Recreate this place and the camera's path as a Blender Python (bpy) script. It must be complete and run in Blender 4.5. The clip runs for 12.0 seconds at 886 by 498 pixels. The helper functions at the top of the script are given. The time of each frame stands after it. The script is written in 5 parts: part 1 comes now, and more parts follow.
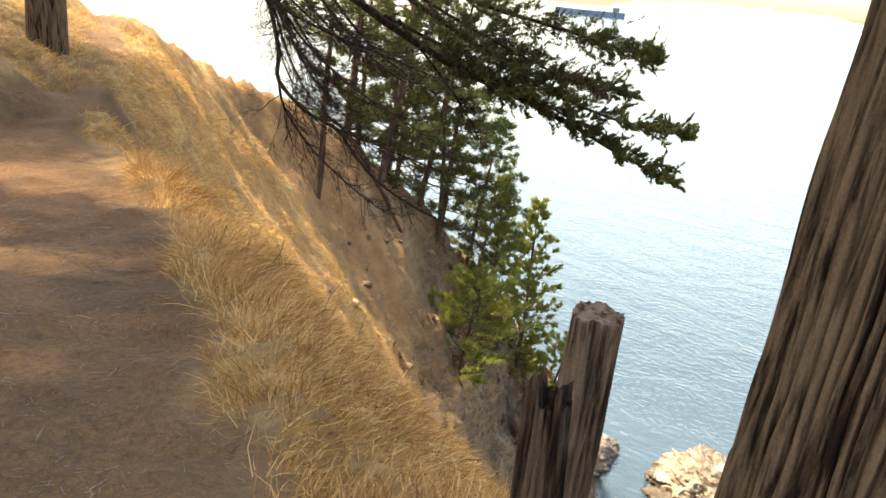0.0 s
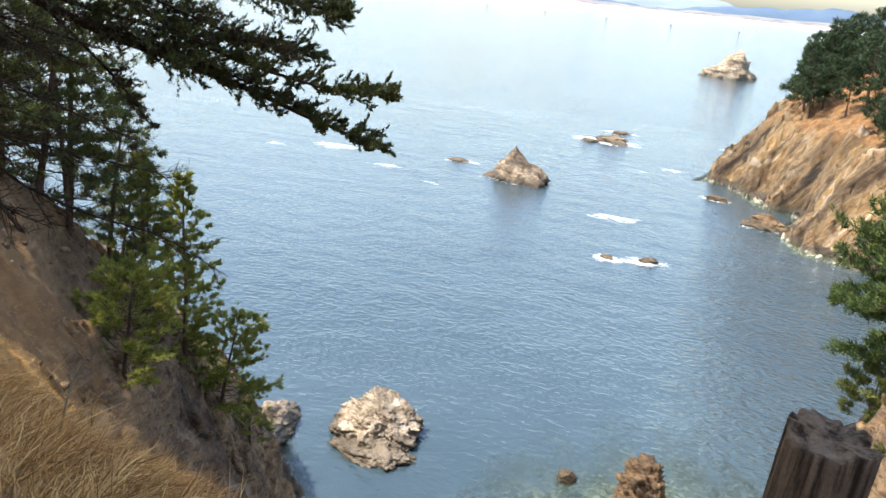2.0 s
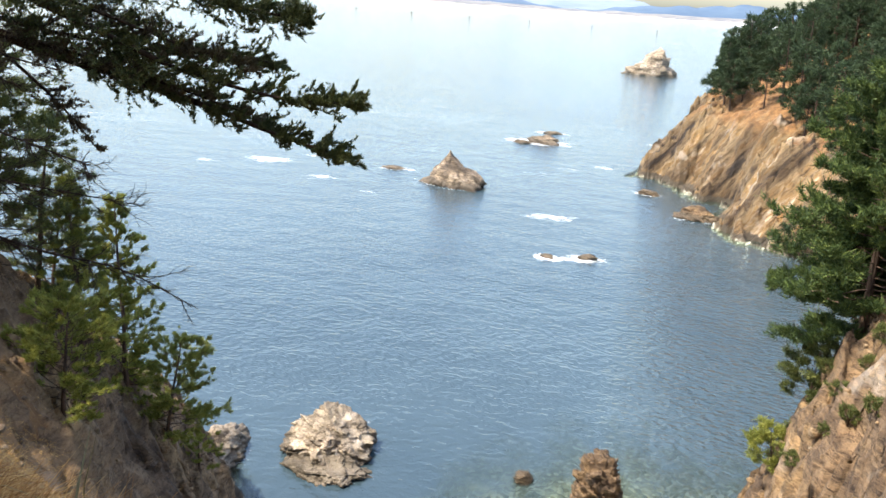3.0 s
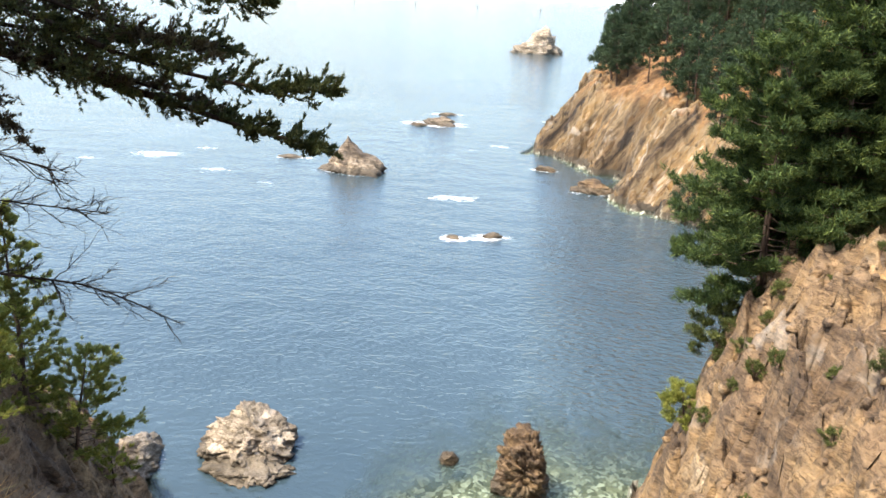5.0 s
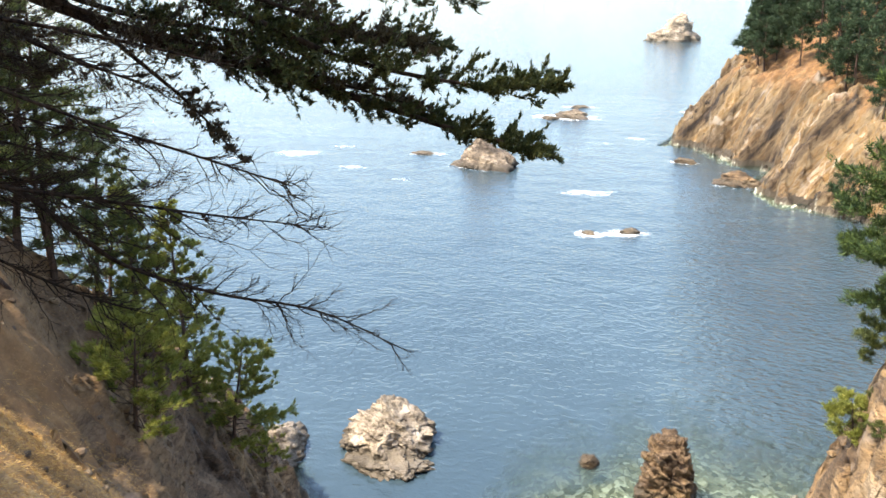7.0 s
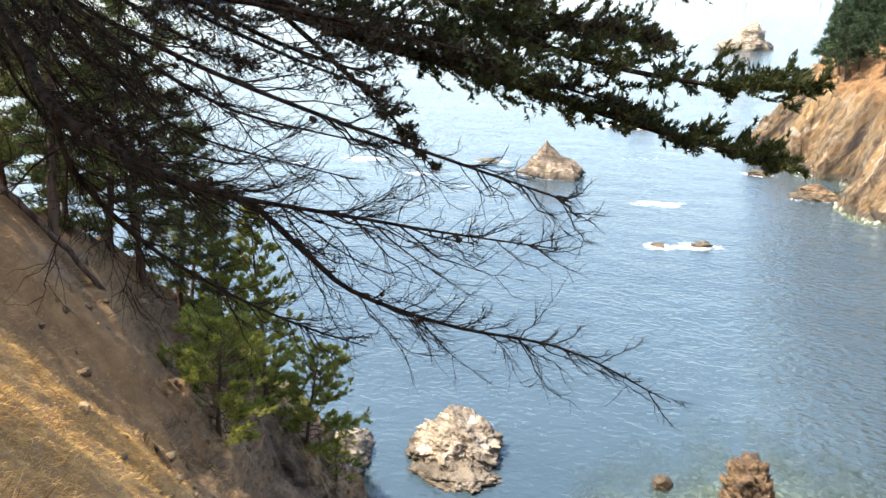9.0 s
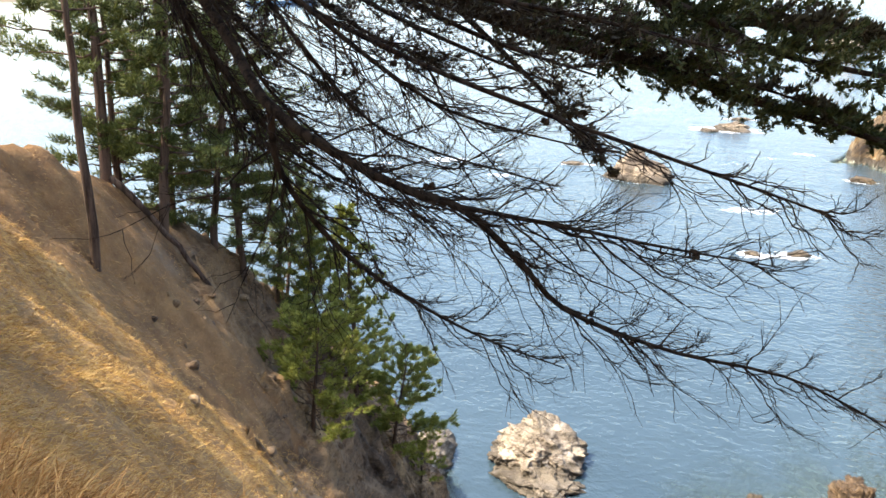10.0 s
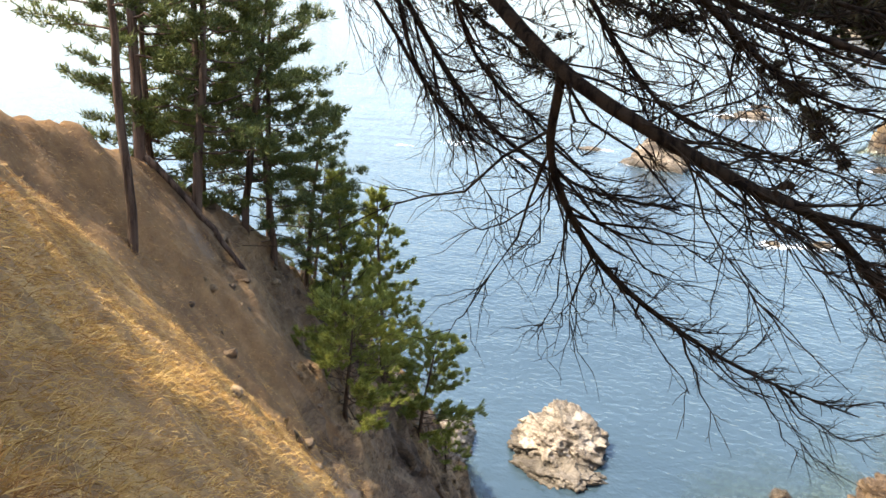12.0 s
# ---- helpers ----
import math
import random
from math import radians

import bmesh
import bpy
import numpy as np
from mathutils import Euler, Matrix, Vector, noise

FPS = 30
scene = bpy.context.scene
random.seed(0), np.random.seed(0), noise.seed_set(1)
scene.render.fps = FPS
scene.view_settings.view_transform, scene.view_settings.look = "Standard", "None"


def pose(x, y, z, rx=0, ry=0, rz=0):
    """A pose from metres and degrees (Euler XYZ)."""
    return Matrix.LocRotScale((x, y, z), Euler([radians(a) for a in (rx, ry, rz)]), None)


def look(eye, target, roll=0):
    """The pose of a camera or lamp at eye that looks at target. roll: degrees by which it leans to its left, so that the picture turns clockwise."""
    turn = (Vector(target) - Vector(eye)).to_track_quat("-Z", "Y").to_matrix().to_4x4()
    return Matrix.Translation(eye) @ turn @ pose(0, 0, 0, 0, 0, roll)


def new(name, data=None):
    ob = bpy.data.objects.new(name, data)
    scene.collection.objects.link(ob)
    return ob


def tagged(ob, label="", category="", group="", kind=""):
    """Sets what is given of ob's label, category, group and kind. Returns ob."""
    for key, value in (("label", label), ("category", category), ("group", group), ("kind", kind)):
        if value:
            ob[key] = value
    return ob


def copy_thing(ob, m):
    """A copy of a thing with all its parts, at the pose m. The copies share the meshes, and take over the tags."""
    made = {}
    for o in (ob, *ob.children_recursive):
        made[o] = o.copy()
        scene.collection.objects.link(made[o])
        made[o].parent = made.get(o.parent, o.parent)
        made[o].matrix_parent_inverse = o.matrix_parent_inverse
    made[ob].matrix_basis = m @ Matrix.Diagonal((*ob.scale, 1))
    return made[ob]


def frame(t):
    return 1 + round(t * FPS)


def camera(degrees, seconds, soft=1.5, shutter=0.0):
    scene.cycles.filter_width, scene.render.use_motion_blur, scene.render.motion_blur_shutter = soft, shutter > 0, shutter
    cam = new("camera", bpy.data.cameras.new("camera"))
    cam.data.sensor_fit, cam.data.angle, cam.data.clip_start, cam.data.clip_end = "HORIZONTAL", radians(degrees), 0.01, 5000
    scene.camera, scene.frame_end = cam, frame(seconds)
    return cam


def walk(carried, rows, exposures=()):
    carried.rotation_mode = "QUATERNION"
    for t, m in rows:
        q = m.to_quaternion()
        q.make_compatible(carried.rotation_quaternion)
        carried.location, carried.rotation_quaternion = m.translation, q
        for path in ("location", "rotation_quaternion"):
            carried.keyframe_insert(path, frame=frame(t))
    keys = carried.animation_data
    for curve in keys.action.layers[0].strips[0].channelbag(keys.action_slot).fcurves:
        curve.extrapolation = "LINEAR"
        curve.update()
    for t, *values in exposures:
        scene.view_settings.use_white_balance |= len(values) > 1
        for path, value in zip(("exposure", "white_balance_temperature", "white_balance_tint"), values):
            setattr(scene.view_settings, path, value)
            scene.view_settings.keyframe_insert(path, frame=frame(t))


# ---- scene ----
cam = camera(61.1, 12.0)
PATH = [
    (0, (1.87, -1.048, 45.349), (0.588, 0.337, 44.687), 5.0),
    (0.5, (1.417, -0.819, 45.286), (0.347, 0.729, 44.609), 4.3),
    (1, (1.035, -0.718, 45.223), (0.216, 0.943, 44.468), 6.5),
    (1.5, (0.691, -0.558, 45.137), (0.023, 1.189, 44.427), 5.3),
    (2, (0.362, -0.476, 45.144), (-0.102, 1.348, 44.47), 5.6),
    (2.5, (0.063, -0.433, 45.137), (-0.298, 1.423, 44.487), 4.8),
    (3, (-0.292, -0.106, 45.025), (-0.599, 1.762, 44.38), 3.9),
    (3.5, (-0.536, -0.085, 44.991), (-0.663, 1.801, 44.339), 4.3),
    (5.5, (-1.717, 0.516, 44.838), (-1.756, 2.399, 44.166), 2.9),
    (6, (-1.931, 0.726, 44.835), (-1.987, 2.609, 44.162), 3.0),
    (6.5, (-2.252, 0.895, 44.784), (-2.33, 2.774, 44.103), 2.6),
    (7, (-2.619, 1.166, 44.714), (-2.995, 3.005, 44.024), -0.5),
    (9, (-4.315, 1.783, 44.512), (-4.839, 3.593, 43.841), -0.6),
    (9.5, (-4.809, 1.841, 44.459), (-5.494, 3.596, 43.788), -1.7),
    (10, (-5.273, 1.896, 44.458), (-5.995, 3.639, 43.794), -1.3),
    (10.5, (-5.675, 1.95, 44.407), (-6.403, 3.679, 43.712), -4.3),
    (11, (-6.113, 2.133, 44.327), (-6.843, 3.866, 43.646), -4.6),
    (11.5, (-6.518, 2.261, 44.279), (-7.247, 3.994, 43.597), -0.6),
    (12, (-7.005, 2.404, 44.242), (-7.743, 4.124, 43.537), -0.5),
]


def sight(rows):
    return [(t, look(eye, aim, roll)) for t, eye, aim, roll in rows]


walk(cam, sight(PATH), [(0.0, 2.55, 8200, 10), (0.4, 2.35, 7900, 10), (0.9, 1.95, 6900, 10), (1.5, 1.82, 6500, 10), (5.5, 1.87, 6500, 10), (9.0, 2.12, 6550, 10), (12.0, 2.1, 6600, 10)])

# world and sun: a high, hazy sun
SUN_DIR = Vector((-0.5, -0.3, 1.0)).normalized()
world = bpy.data.worlds.new("sky")
scene.world = world
world.use_nodes = True
wn = world.node_tree.nodes
sky = wn.new("ShaderNodeTexSky")
sky.sky_type, sky.sun_disc = "NISHITA", False
sky.sun_elevation = math.asin(SUN_DIR.z)
sky.sun_rotation = math.atan2(SUN_DIR.x, SUN_DIR.y)
sky.air_density, sky.dust_density, sky.ozone_density = 1.2, 2.3, 1.0
wn["Background"].inputs["Strength"].default_value = 0.15
world.node_tree.links.new(sky.outputs[0], wn["Background"].inputs["Color"])
lamp = bpy.data.lights.new("sun", "SUN")
lamp.energy, lamp.angle, lamp.color = 2.6, radians(1.5), (1.0, 0.91, 0.76)
sun = new("sun", lamp)
sun.matrix_world = look(SUN_DIR * 100, (0, 0, 0))


# ---- materials ----
def material(name):
    m = bpy.data.materials.new(name)
    m.use_nodes = True
    return m, m.node_tree.nodes, m.node_tree.links, m.node_tree.nodes["Principled BSDF"]


def tex(n, l, kind, scale, detail=6.0, rough=0.6, stretch=(1, 1, 1), turn=(0, 0, 0)):
    """A texture over world-sized object coordinates."""
    co, mp = n.new("ShaderNodeTexCoord"), n.new("ShaderNodeMapping")
    mp.inputs["Scale"].default_value = stretch
    mp.inputs["Rotation"].default_value = [radians(a) for a in turn]
    l.new(co.outputs["Object"], mp.inputs[0])
    t = n.new("ShaderNodeTex" + kind)
    t.inputs["Scale"].default_value = scale
    if kind == "Noise":
        t.inputs["Detail"].default_value, t.inputs["Roughness"].default_value = detail, rough
    l.new(mp.outputs[0], t.inputs["Vector"])
    return t


def ramp(n, l, source, stops):
    r = n.new("ShaderNodeValToRGB")
    while len(r.color_ramp.elements) < len(stops):
        r.color_ramp.elements.new(0.5)
    for e, (p, c) in zip(r.color_ramp.elements, stops):
        e.position, e.color = p, (*c, 1) if len(c) == 3 else c
    l.new(source, r.inputs[0])
    return r


def mix(n, l, fac, a, b, mode="MIX"):
    x = n.new("ShaderNodeMix")
    x.data_type, x.blend_type = "RGBA", mode
    for sock, v in ((x.inputs[0], fac), (x.inputs[6], a), (x.inputs[7], b)):
        if isinstance(v, (int, float)):
            sock.default_value = v
        elif isinstance(v, tuple):
            sock.default_value = (*v, 1)
        else:
            l.new(v, sock)
    return x.outputs[2]


def mathn(n, l, op, a, b=0.0, clamp=False):
    x = n.new("ShaderNodeMath")
    x.operation, x.use_clamp = op, clamp
    for sock, v in zip(x.inputs, (a, b)):
        if isinstance(v, (int, float)):
            sock.default_value = v
        else:
            l.new(v, sock)
    return x.outputs[0]


def attr(n, name):
    a = n.new("ShaderNodeAttribute")
    a.attribute_name = name
    return a.outputs["Fac"]


def bump(n, l, bsdf, height, strength, distance):
    b = n.new("ShaderNodeBump")
    b.inputs["Strength"].default_value, b.inputs["Distance"].default_value = strength, distance
    l.new(height, b.inputs["Height"])
    l.new(b.outputs[0], bsdf.inputs["Normal"])


def bedded(n, l, scale, detail, across=(0.5, -0.75, -0.25), along_bed=(0.66, 0.25, 0.7), long=0.1):
    """Noise drawn out along a rock's beds."""
    co = n.new("ShaderNodeTexCoord")
    a, d = Vector(across).normalized(), Vector(along_bed).normalized()
    b = d.cross(a).normalized()
    xyz = n.new("ShaderNodeCombineXYZ")
    for k, (axis_way, f) in enumerate(((a, 1.0), (b, 0.6), (d, long))):
        dot = n.new("ShaderNodeVectorMath")
        dot.operation = "DOT_PRODUCT"
        l.new(co.outputs["Object"], dot.inputs[0])
        dot.inputs[1].default_value = axis_way * f
        l.new(dot.outputs["Value"], xyz.inputs[k])
    t = n.new("ShaderNodeTexNoise")
    t.inputs["Scale"].default_value, t.inputs["Detail"].default_value, t.inputs["Roughness"].default_value = scale, detail, 0.62
    l.new(xyz.outputs[0], t.inputs["Vector"])
    return t


def rock_colour(n, l, tints, scale=0.35):
    big = tex(n, l, "Noise", scale, 8, 0.62)
    strata = tex(n, l, "Noise", 0.9, 6, 0.6, (0.5, 0.6, 3.2), (38, 25, 0))
    wide = tex(n, l, "Noise", 0.3, 5, 0.55, (0.5, 0.6, 3.0), (38, 25, 0))
    fine = tex(n, l, "Noise", 5.0, 8, 0.7)
    c = ramp(n, l, big.outputs[0], [(0.32, tints[0]), (0.47, tints[1]), (0.58, tints[2]), (0.72, tints[3])]).outputs[0]
    s = ramp(n, l, strata.outputs[0], [(0.35, (0.42, 0.38, 0.35)), (0.5, (0.95, 0.93, 0.9)), (0.66, (1.18, 1.12, 1.02))]).outputs[0]
    c = mix(n, l, 0.8, c, s, "MULTIPLY")
    c = mix(n, l, 0.8, c, ramp(n, l, wide.outputs[0], [(0.36, (0.5, 0.45, 0.4)), (0.48, (1.0, 0.98, 0.95)), (0.62, (1.25, 1.2, 1.12))]).outputs[0], "MULTIPLY")
    f = ramp(n, l, fine.outputs[0], [(0.3, (0.5, 0.48, 0.46)), (0.6, (1.1, 1.1, 1.1))]).outputs[0]
    c = mix(n, l, 0.55, c, f, "MULTIPLY")
    h = mathn(n, l, "ADD", strata.outputs[0], mathn(n, l, "MULTIPLY", fine.outputs[0], 0.45))
    warp = n.new("ShaderNodeVectorMath")
    warp.operation = "ADD"
    co = n.new("ShaderNodeTexCoord")
    mp = n.new("ShaderNodeMapping")
    mp.inputs["Scale"].default_value, mp.inputs["Rotation"].default_value = (0.7, 0.8, 2.0), (0.66, 0.44, 0.3)
    l.new(co.outputs["Object"], mp.inputs[0])
    l.new(mp.outputs[0], warp.inputs[0])
    l.new(big.outputs["Color"], warp.inputs[1])
    for size, share in ((0.7, 0.35), (2.2, 0.22)):
        v = n.new("ShaderNodeTexVoronoi")
        v.inputs["Scale"].default_value = size
        l.new(warp.outputs[0], v.inputs["Vector"])
        sep = n.new("ShaderNodeSeparateColor")
        l.new(v.outputs["Color"], sep.inputs[0])
        c = mix(n, l, share, c, ramp(n, l, sep.outputs[0], [(0.0, (0.5, 0.48, 0.46)), (1.0, (1.3, 1.3, 1.28))]).outputs[0], "MULTIPLY")
        h = mathn(n, l, "ADD", h, mathn(n, l, "MULTIPLY", sep.outputs[0], 0.9 * share))
    for size, thin, turn in ((0.4, 0.022, (38, 25, 0)), (0.9, 0.016, (30, -20, 40))):
        line = tex(n, l, "Noise", size, 5, 0.65, (0.6, 0.7, 2.0), turn)
        crack = mathn(n, l, "ABSOLUTE", mathn(n, l, "SUBTRACT", line.outputs[0], 0.5))
        c = mix(n, l, 0.75, c, ramp(n, l, crack, [(0.0, (0.3, 0.26, 0.22)), (thin, (1, 1, 1))]).outputs[0], "MULTIPLY")
        h = mathn(n, l, "ADD", h, mathn(n, l, "MULTIPLY", mathn(n, l, "MINIMUM", crack, thin), 6.0))
    return c, h


TAN = ((0.095, 0.064, 0.041), (0.205, 0.14, 0.082), (0.28, 0.19, 0.098), (0.4, 0.33, 0.24))


def make_rock(name, tints, wet=True):
    m, n, l, p = material(name)
    c, h = rock_colour(n, l, tints, 0.3)
    geo = n.new("ShaderNodeNewGeometry")
    sep = n.new("ShaderNodeSeparateXYZ")
    l.new(geo.outputs["Position"], sep.inputs[0])
    tide = tex(n, l, "Noise", 0.8, 4)
    edge = mathn(n, l, "ADD", sep.outputs["Z"], mathn(n, l, "MULTIPLY", tide.outputs[0], -2.4))
    low = ramp(n, l, edge, [(0.0, (1, 1, 1)), (0.35, (0, 0, 0))]).outputs[0]
    if wet:
        c = mix(n, l, mathn(n, l, "MULTIPLY", low, 0.65), c, (0.075, 0.06, 0.04))
    l.new(c, p.inputs["Base Color"])
    p.inputs["Roughness"].default_value = 0.85
    bump(n, l, p, h, 1.0, 0.35)
    return m


ROCK = make_rock("sea_rock", TAN)
PALE_ROCK = make_rock("pale_rock", ((0.15, 0.12, 0.095), (0.33, 0.28, 0.21), (0.46, 0.4, 0.33), (0.62, 0.58, 0.52)))
DARK_ROCK = make_rock("dark_rock", ((0.09, 0.075, 0.06), (0.2, 0.16, 0.12), (0.32, 0.26, 0.19), (0.5, 0.45, 0.38)))


def make_ground():
    m, n, l, p = material("hillside")
    rock, h_rock = rock_colour(n, l, TAN, 0.13)
    # far cliffs: cream, ochre and dark beds that run up the face
    beds, thin = bedded(n, l, 0.34, 6), bedded(n, l, 1.3, 5, long=0.07)
    cliff = ramp(n, l, beds.outputs[0], [(0.36, (0.03, 0.022, 0.016)), (0.43, (0.12, 0.08, 0.042)), (0.5, (0.21, 0.155, 0.09)), (0.58, (0.2, 0.12, 0.045)), (0.69, (0.42, 0.36, 0.28))]).outputs[0]
    cliff = mix(n, l, 0.8, cliff, ramp(n, l, thin.outputs[0], [(0.34, (0.35, 0.3, 0.26)), (0.46, (0.95, 0.93, 0.9)), (0.65, (1.2, 1.18, 1.12))]).outputs[0], "MULTIPLY")
    # wide bands: rock tone, with the shade of overhangs put into the colour too
    broad = bedded(n, l, 0.09, 5, long=0.3)
    cliff = mix(n, l, 0.9, cliff, ramp(n, l, broad.outputs[0], [(0.38, (0.4, 0.36, 0.33)), (0.5, (0.85, 0.84, 0.82)), (0.6, (1.2, 1.17, 1.1))]).outputs[0], "MULTIPLY")
    rock = mix(n, l, attr(n, "cliff"), rock, cliff)
    h_rock = mathn(n, l, "ADD", h_rock, mathn(n, l, "MULTIPLY", mathn(n, l, "MULTIPLY", thin.outputs[0], attr(n, "cliff")), 4.0))
    pale = tex(n, l, "Noise", 0.16, 5)
    rock = mix(n, l, ramp(n, l, pale.outputs[0], [(0.58, (0, 0, 0)), (0.7, (1, 1, 1))]).outputs[0], rock, mix(n, l, 0.35, rock, (0.5, 0.46, 0.4)))
    # trodden earth
    d1, d2 = tex(n, l, "Noise", 0.9, 6), tex(n, l, "Noise", 22.0, 8, 0.7)
    dirt = ramp(n, l, d1.outputs[0], [(0.3, (0.1, 0.046, 0.013)), (0.55, (0.155, 0.075, 0.022)), (0.75, (0.22, 0.118, 0.038))]).outputs[0]
    dirt = mix(n, l, 0.6, dirt, ramp(n, l, d2.outputs[0], [(0.36, (0.35, 0.32, 0.3)), (0.6, (1.2, 1.2, 1.2))]).outputs[0], "MULTIPLY")
    d3 = tex(n, l, "Noise", 95.0, 4, 0.7)
    dirt = mix(n, l, 0.7, dirt, ramp(n, l, d3.outputs[0], [(0.36, (0.45, 0.42, 0.4)), (0.55, (1.0, 1.0, 1.0)), (0.68, (1.7, 1.6, 1.5))]).outputs[0], "MULTIPLY")
    # dry grass, combed down the slope
    g1 = tex(n, l, "Noise", 0.5, 6)
    g2 = tex(n, l, "Noise", 9.0, 8, 0.7, (2.2, 0.5, 0.5), (0, 0, 20))
    grass = ramp(n, l, g1.outputs[0], [(0.3, (0.27, 0.145, 0.055)), (0.5, (0.42, 0.245, 0.09)), (0.7, (0.54, 0.36, 0.15))]).outputs[0]
    grass = mix(n, l, 0.75, grass, ramp(n, l, g2.outputs[0], [(0.3, (0.42, 0.38, 0.33)), (0.62, (1.15, 1.15, 1.15))]).outputs[0], "MULTIPLY")
    g3 = tex(n, l, "Noise", 2.6, 7, 0.7, (1.5, 0.8, 1))
    # bare soil and needle litter under the trees
    s1 = tex(n, l, "Noise", 0.7, 8, 0.68)
    soil = ramp(n, l, s1.outputs[0], [(0.3, (0.08, 0.038, 0.014)), (0.52, (0.175, 0.09, 0.032)), (0.7, (0.28, 0.155, 0.062))]).outputs[0]
    soil = mix(n, l, 0.6, soil, ramp(n, l, d2.outputs[0], [(0.32, (0.5, 0.5, 0.5)), (0.6, (1.1, 1.1, 1.1))]).outputs[0], "MULTIPLY")
    bald = ramp(n, l, g3.outputs[0], [(0.46, (1, 1, 1)), (0.56, (0, 0, 0))]).outputs[0]
    grass = mix(n, l, mathn(n, l, "MULTIPLY", bald, 0.7), grass, mix(n, l, 0.4, soil, (0.3, 0.19, 0.1)))
    # sea bed of stones
    v = tex(n, l, "Voronoi", 1.9)
    grey = n.new("ShaderNodeSeparateColor")
    l.new(v.outputs["Color"], grey.inputs[0])
    bed = ramp(n, l, grey.outputs[0], [(0.1, (0.1, 0.1, 0.07)), (0.6, (0.3, 0.29, 0.21)), (0.95, (0.7, 0.68, 0.56))]).outputs[0]
    bed = mix(n, l, 0.15, bed, (0.2, 0.22, 0.17))
    c = mix(n, l, attr(n, "soil"), rock, soil)
    c = mix(n, l, attr(n, "grass"), c, grass)
    c = mix(n, l, attr(n, "dirt"), c, dirt)
    c = mix(n, l, attr(n, "bed"), c, bed)
    geo = n.new("ShaderNodeNewGeometry")
    sep = n.new("ShaderNodeSeparateXYZ")
    l.new(geo.outputs["Position"], sep.inputs[0])
    tide = tex(n, l, "Noise", 0.8, 4)
    edge = mathn(n, l, "ADD", sep.outputs["Z"], mathn(n, l, "MULTIPLY", tide.outputs[0], -2.4))
    low = ramp(n, l, edge, [(0.0, (1, 1, 1)), (0.4, (0, 0, 0))]).outputs[0]
    low = mathn(n, l, "SUBTRACT", low, attr(n, "bed"), True)
    c = mix(n, l, low, c, (0.07, 0.055, 0.038))
    l.new(c, p.inputs["Base Color"])
    p.inputs["Roughness"].default_value = 0.95
    soft = mathn(n, l, "ADD", mathn(n, l, "MULTIPLY", mathn(n, l, "ADD", d2.outputs[0], g2.outputs[0]), 0.12), mathn(n, l, "MULTIPLY", mathn(n, l, "ADD", g3.outputs[0], s1.outputs[0]), 0.35))
    isrock = mathn(n, l, "SUBTRACT", 1.0, mathn(n, l, "ADD", attr(n, "grass"), mathn(n, l, "ADD", attr(n, "dirt"), attr(n, "soil"))), True)
    h = mathn(n, l, "ADD", soft, mathn(n, l, "MULTIPLY", mathn(n, l, "MULTIPLY", h_rock, isrock), 0.8))
    bump(n, l, p, h, 0.9, 0.3)
    return m


GROUND = make_ground()


def make_water():
    m, n, l, p = material("sea_water")
    w1 = tex(n, l, "Noise", 1.15, 2.0, 0.5, (0.75, 1.1, 1), (0, 0, 32))
    w2 = tex(n, l, "Noise", 0.1, 3, 0.5, (0.5, 1.3, 1), (0, 0, 12))
    w3 = tex(n, l, "Noise", 2.3, 3, 0.6, (1.1, 0.8, 1), (0, 0, 75))
    h = mathn(n, l, "ADD", mathn(n, l, "ADD", w1.outputs[0], mathn(n, l, "MULTIPLY", w2.outputs[0], 1.3)), mathn(n, l, "MULTIPLY", w3.outputs[0], 0.12))
    h = mathn(n, l, "MULTIPLY", h, attr(n, "ruffle"))
    bump(n, l, p, h, 1.0, 0.19)
    big = tex(n, l, "Noise", 0.018, 4)
    deep = ramp(n, l, big.outputs[0], [(0.35, (0.03, 0.049, 0.06)), (0.65, (0.043, 0.067, 0.08))]).outputs[0]
    deep = mix(n, l, attr(n, "shallow"), deep, (0.07, 0.1, 0.085))
    foam = tex(n, l, "Noise", 1.1, 9, 0.8, (0.6, 1.3, 1))
    f = mathn(n, l, "MULTIPLY", mathn(n, l, "SUBTRACT", mathn(n, l, "ADD", attr(n, "foam"), mathn(n, l, "MULTIPLY", foam.outputs[0], 1.7)), 1.38), 3.2, True)
    c = mix(n, l, f, deep, (0.85, 0.88, 0.88))
    l.new(c, p.inputs["Base Color"])
    l.new(mathn(n, l, "ADD", 0.06, mathn(n, l, "MULTIPLY", f, 0.7)), p.inputs["Roughness"])
    p.inputs["IOR"].default_value = 1.52
    clear = n.new("ShaderNodeBsdfTransparent")
    clear.inputs[0].default_value = (0.82, 0.9, 0.84, 1)
    sh = n.new("ShaderNodeMixShader")
    l.new(mathn(n, l, "MULTIPLY", mathn(n, l, "MULTIPLY", attr(n, "shallow"), 0.9), mathn(n, l, "SUBTRACT", 1.0, f)), sh.inputs[0])
    l.new(p.outputs[0], sh.inputs[1])
    l.new(clear.outputs[0], sh.inputs[2])
    l.new(sh.outputs[0], n["Material Output"].inputs["Surface"])
    return m


WATER = make_water()


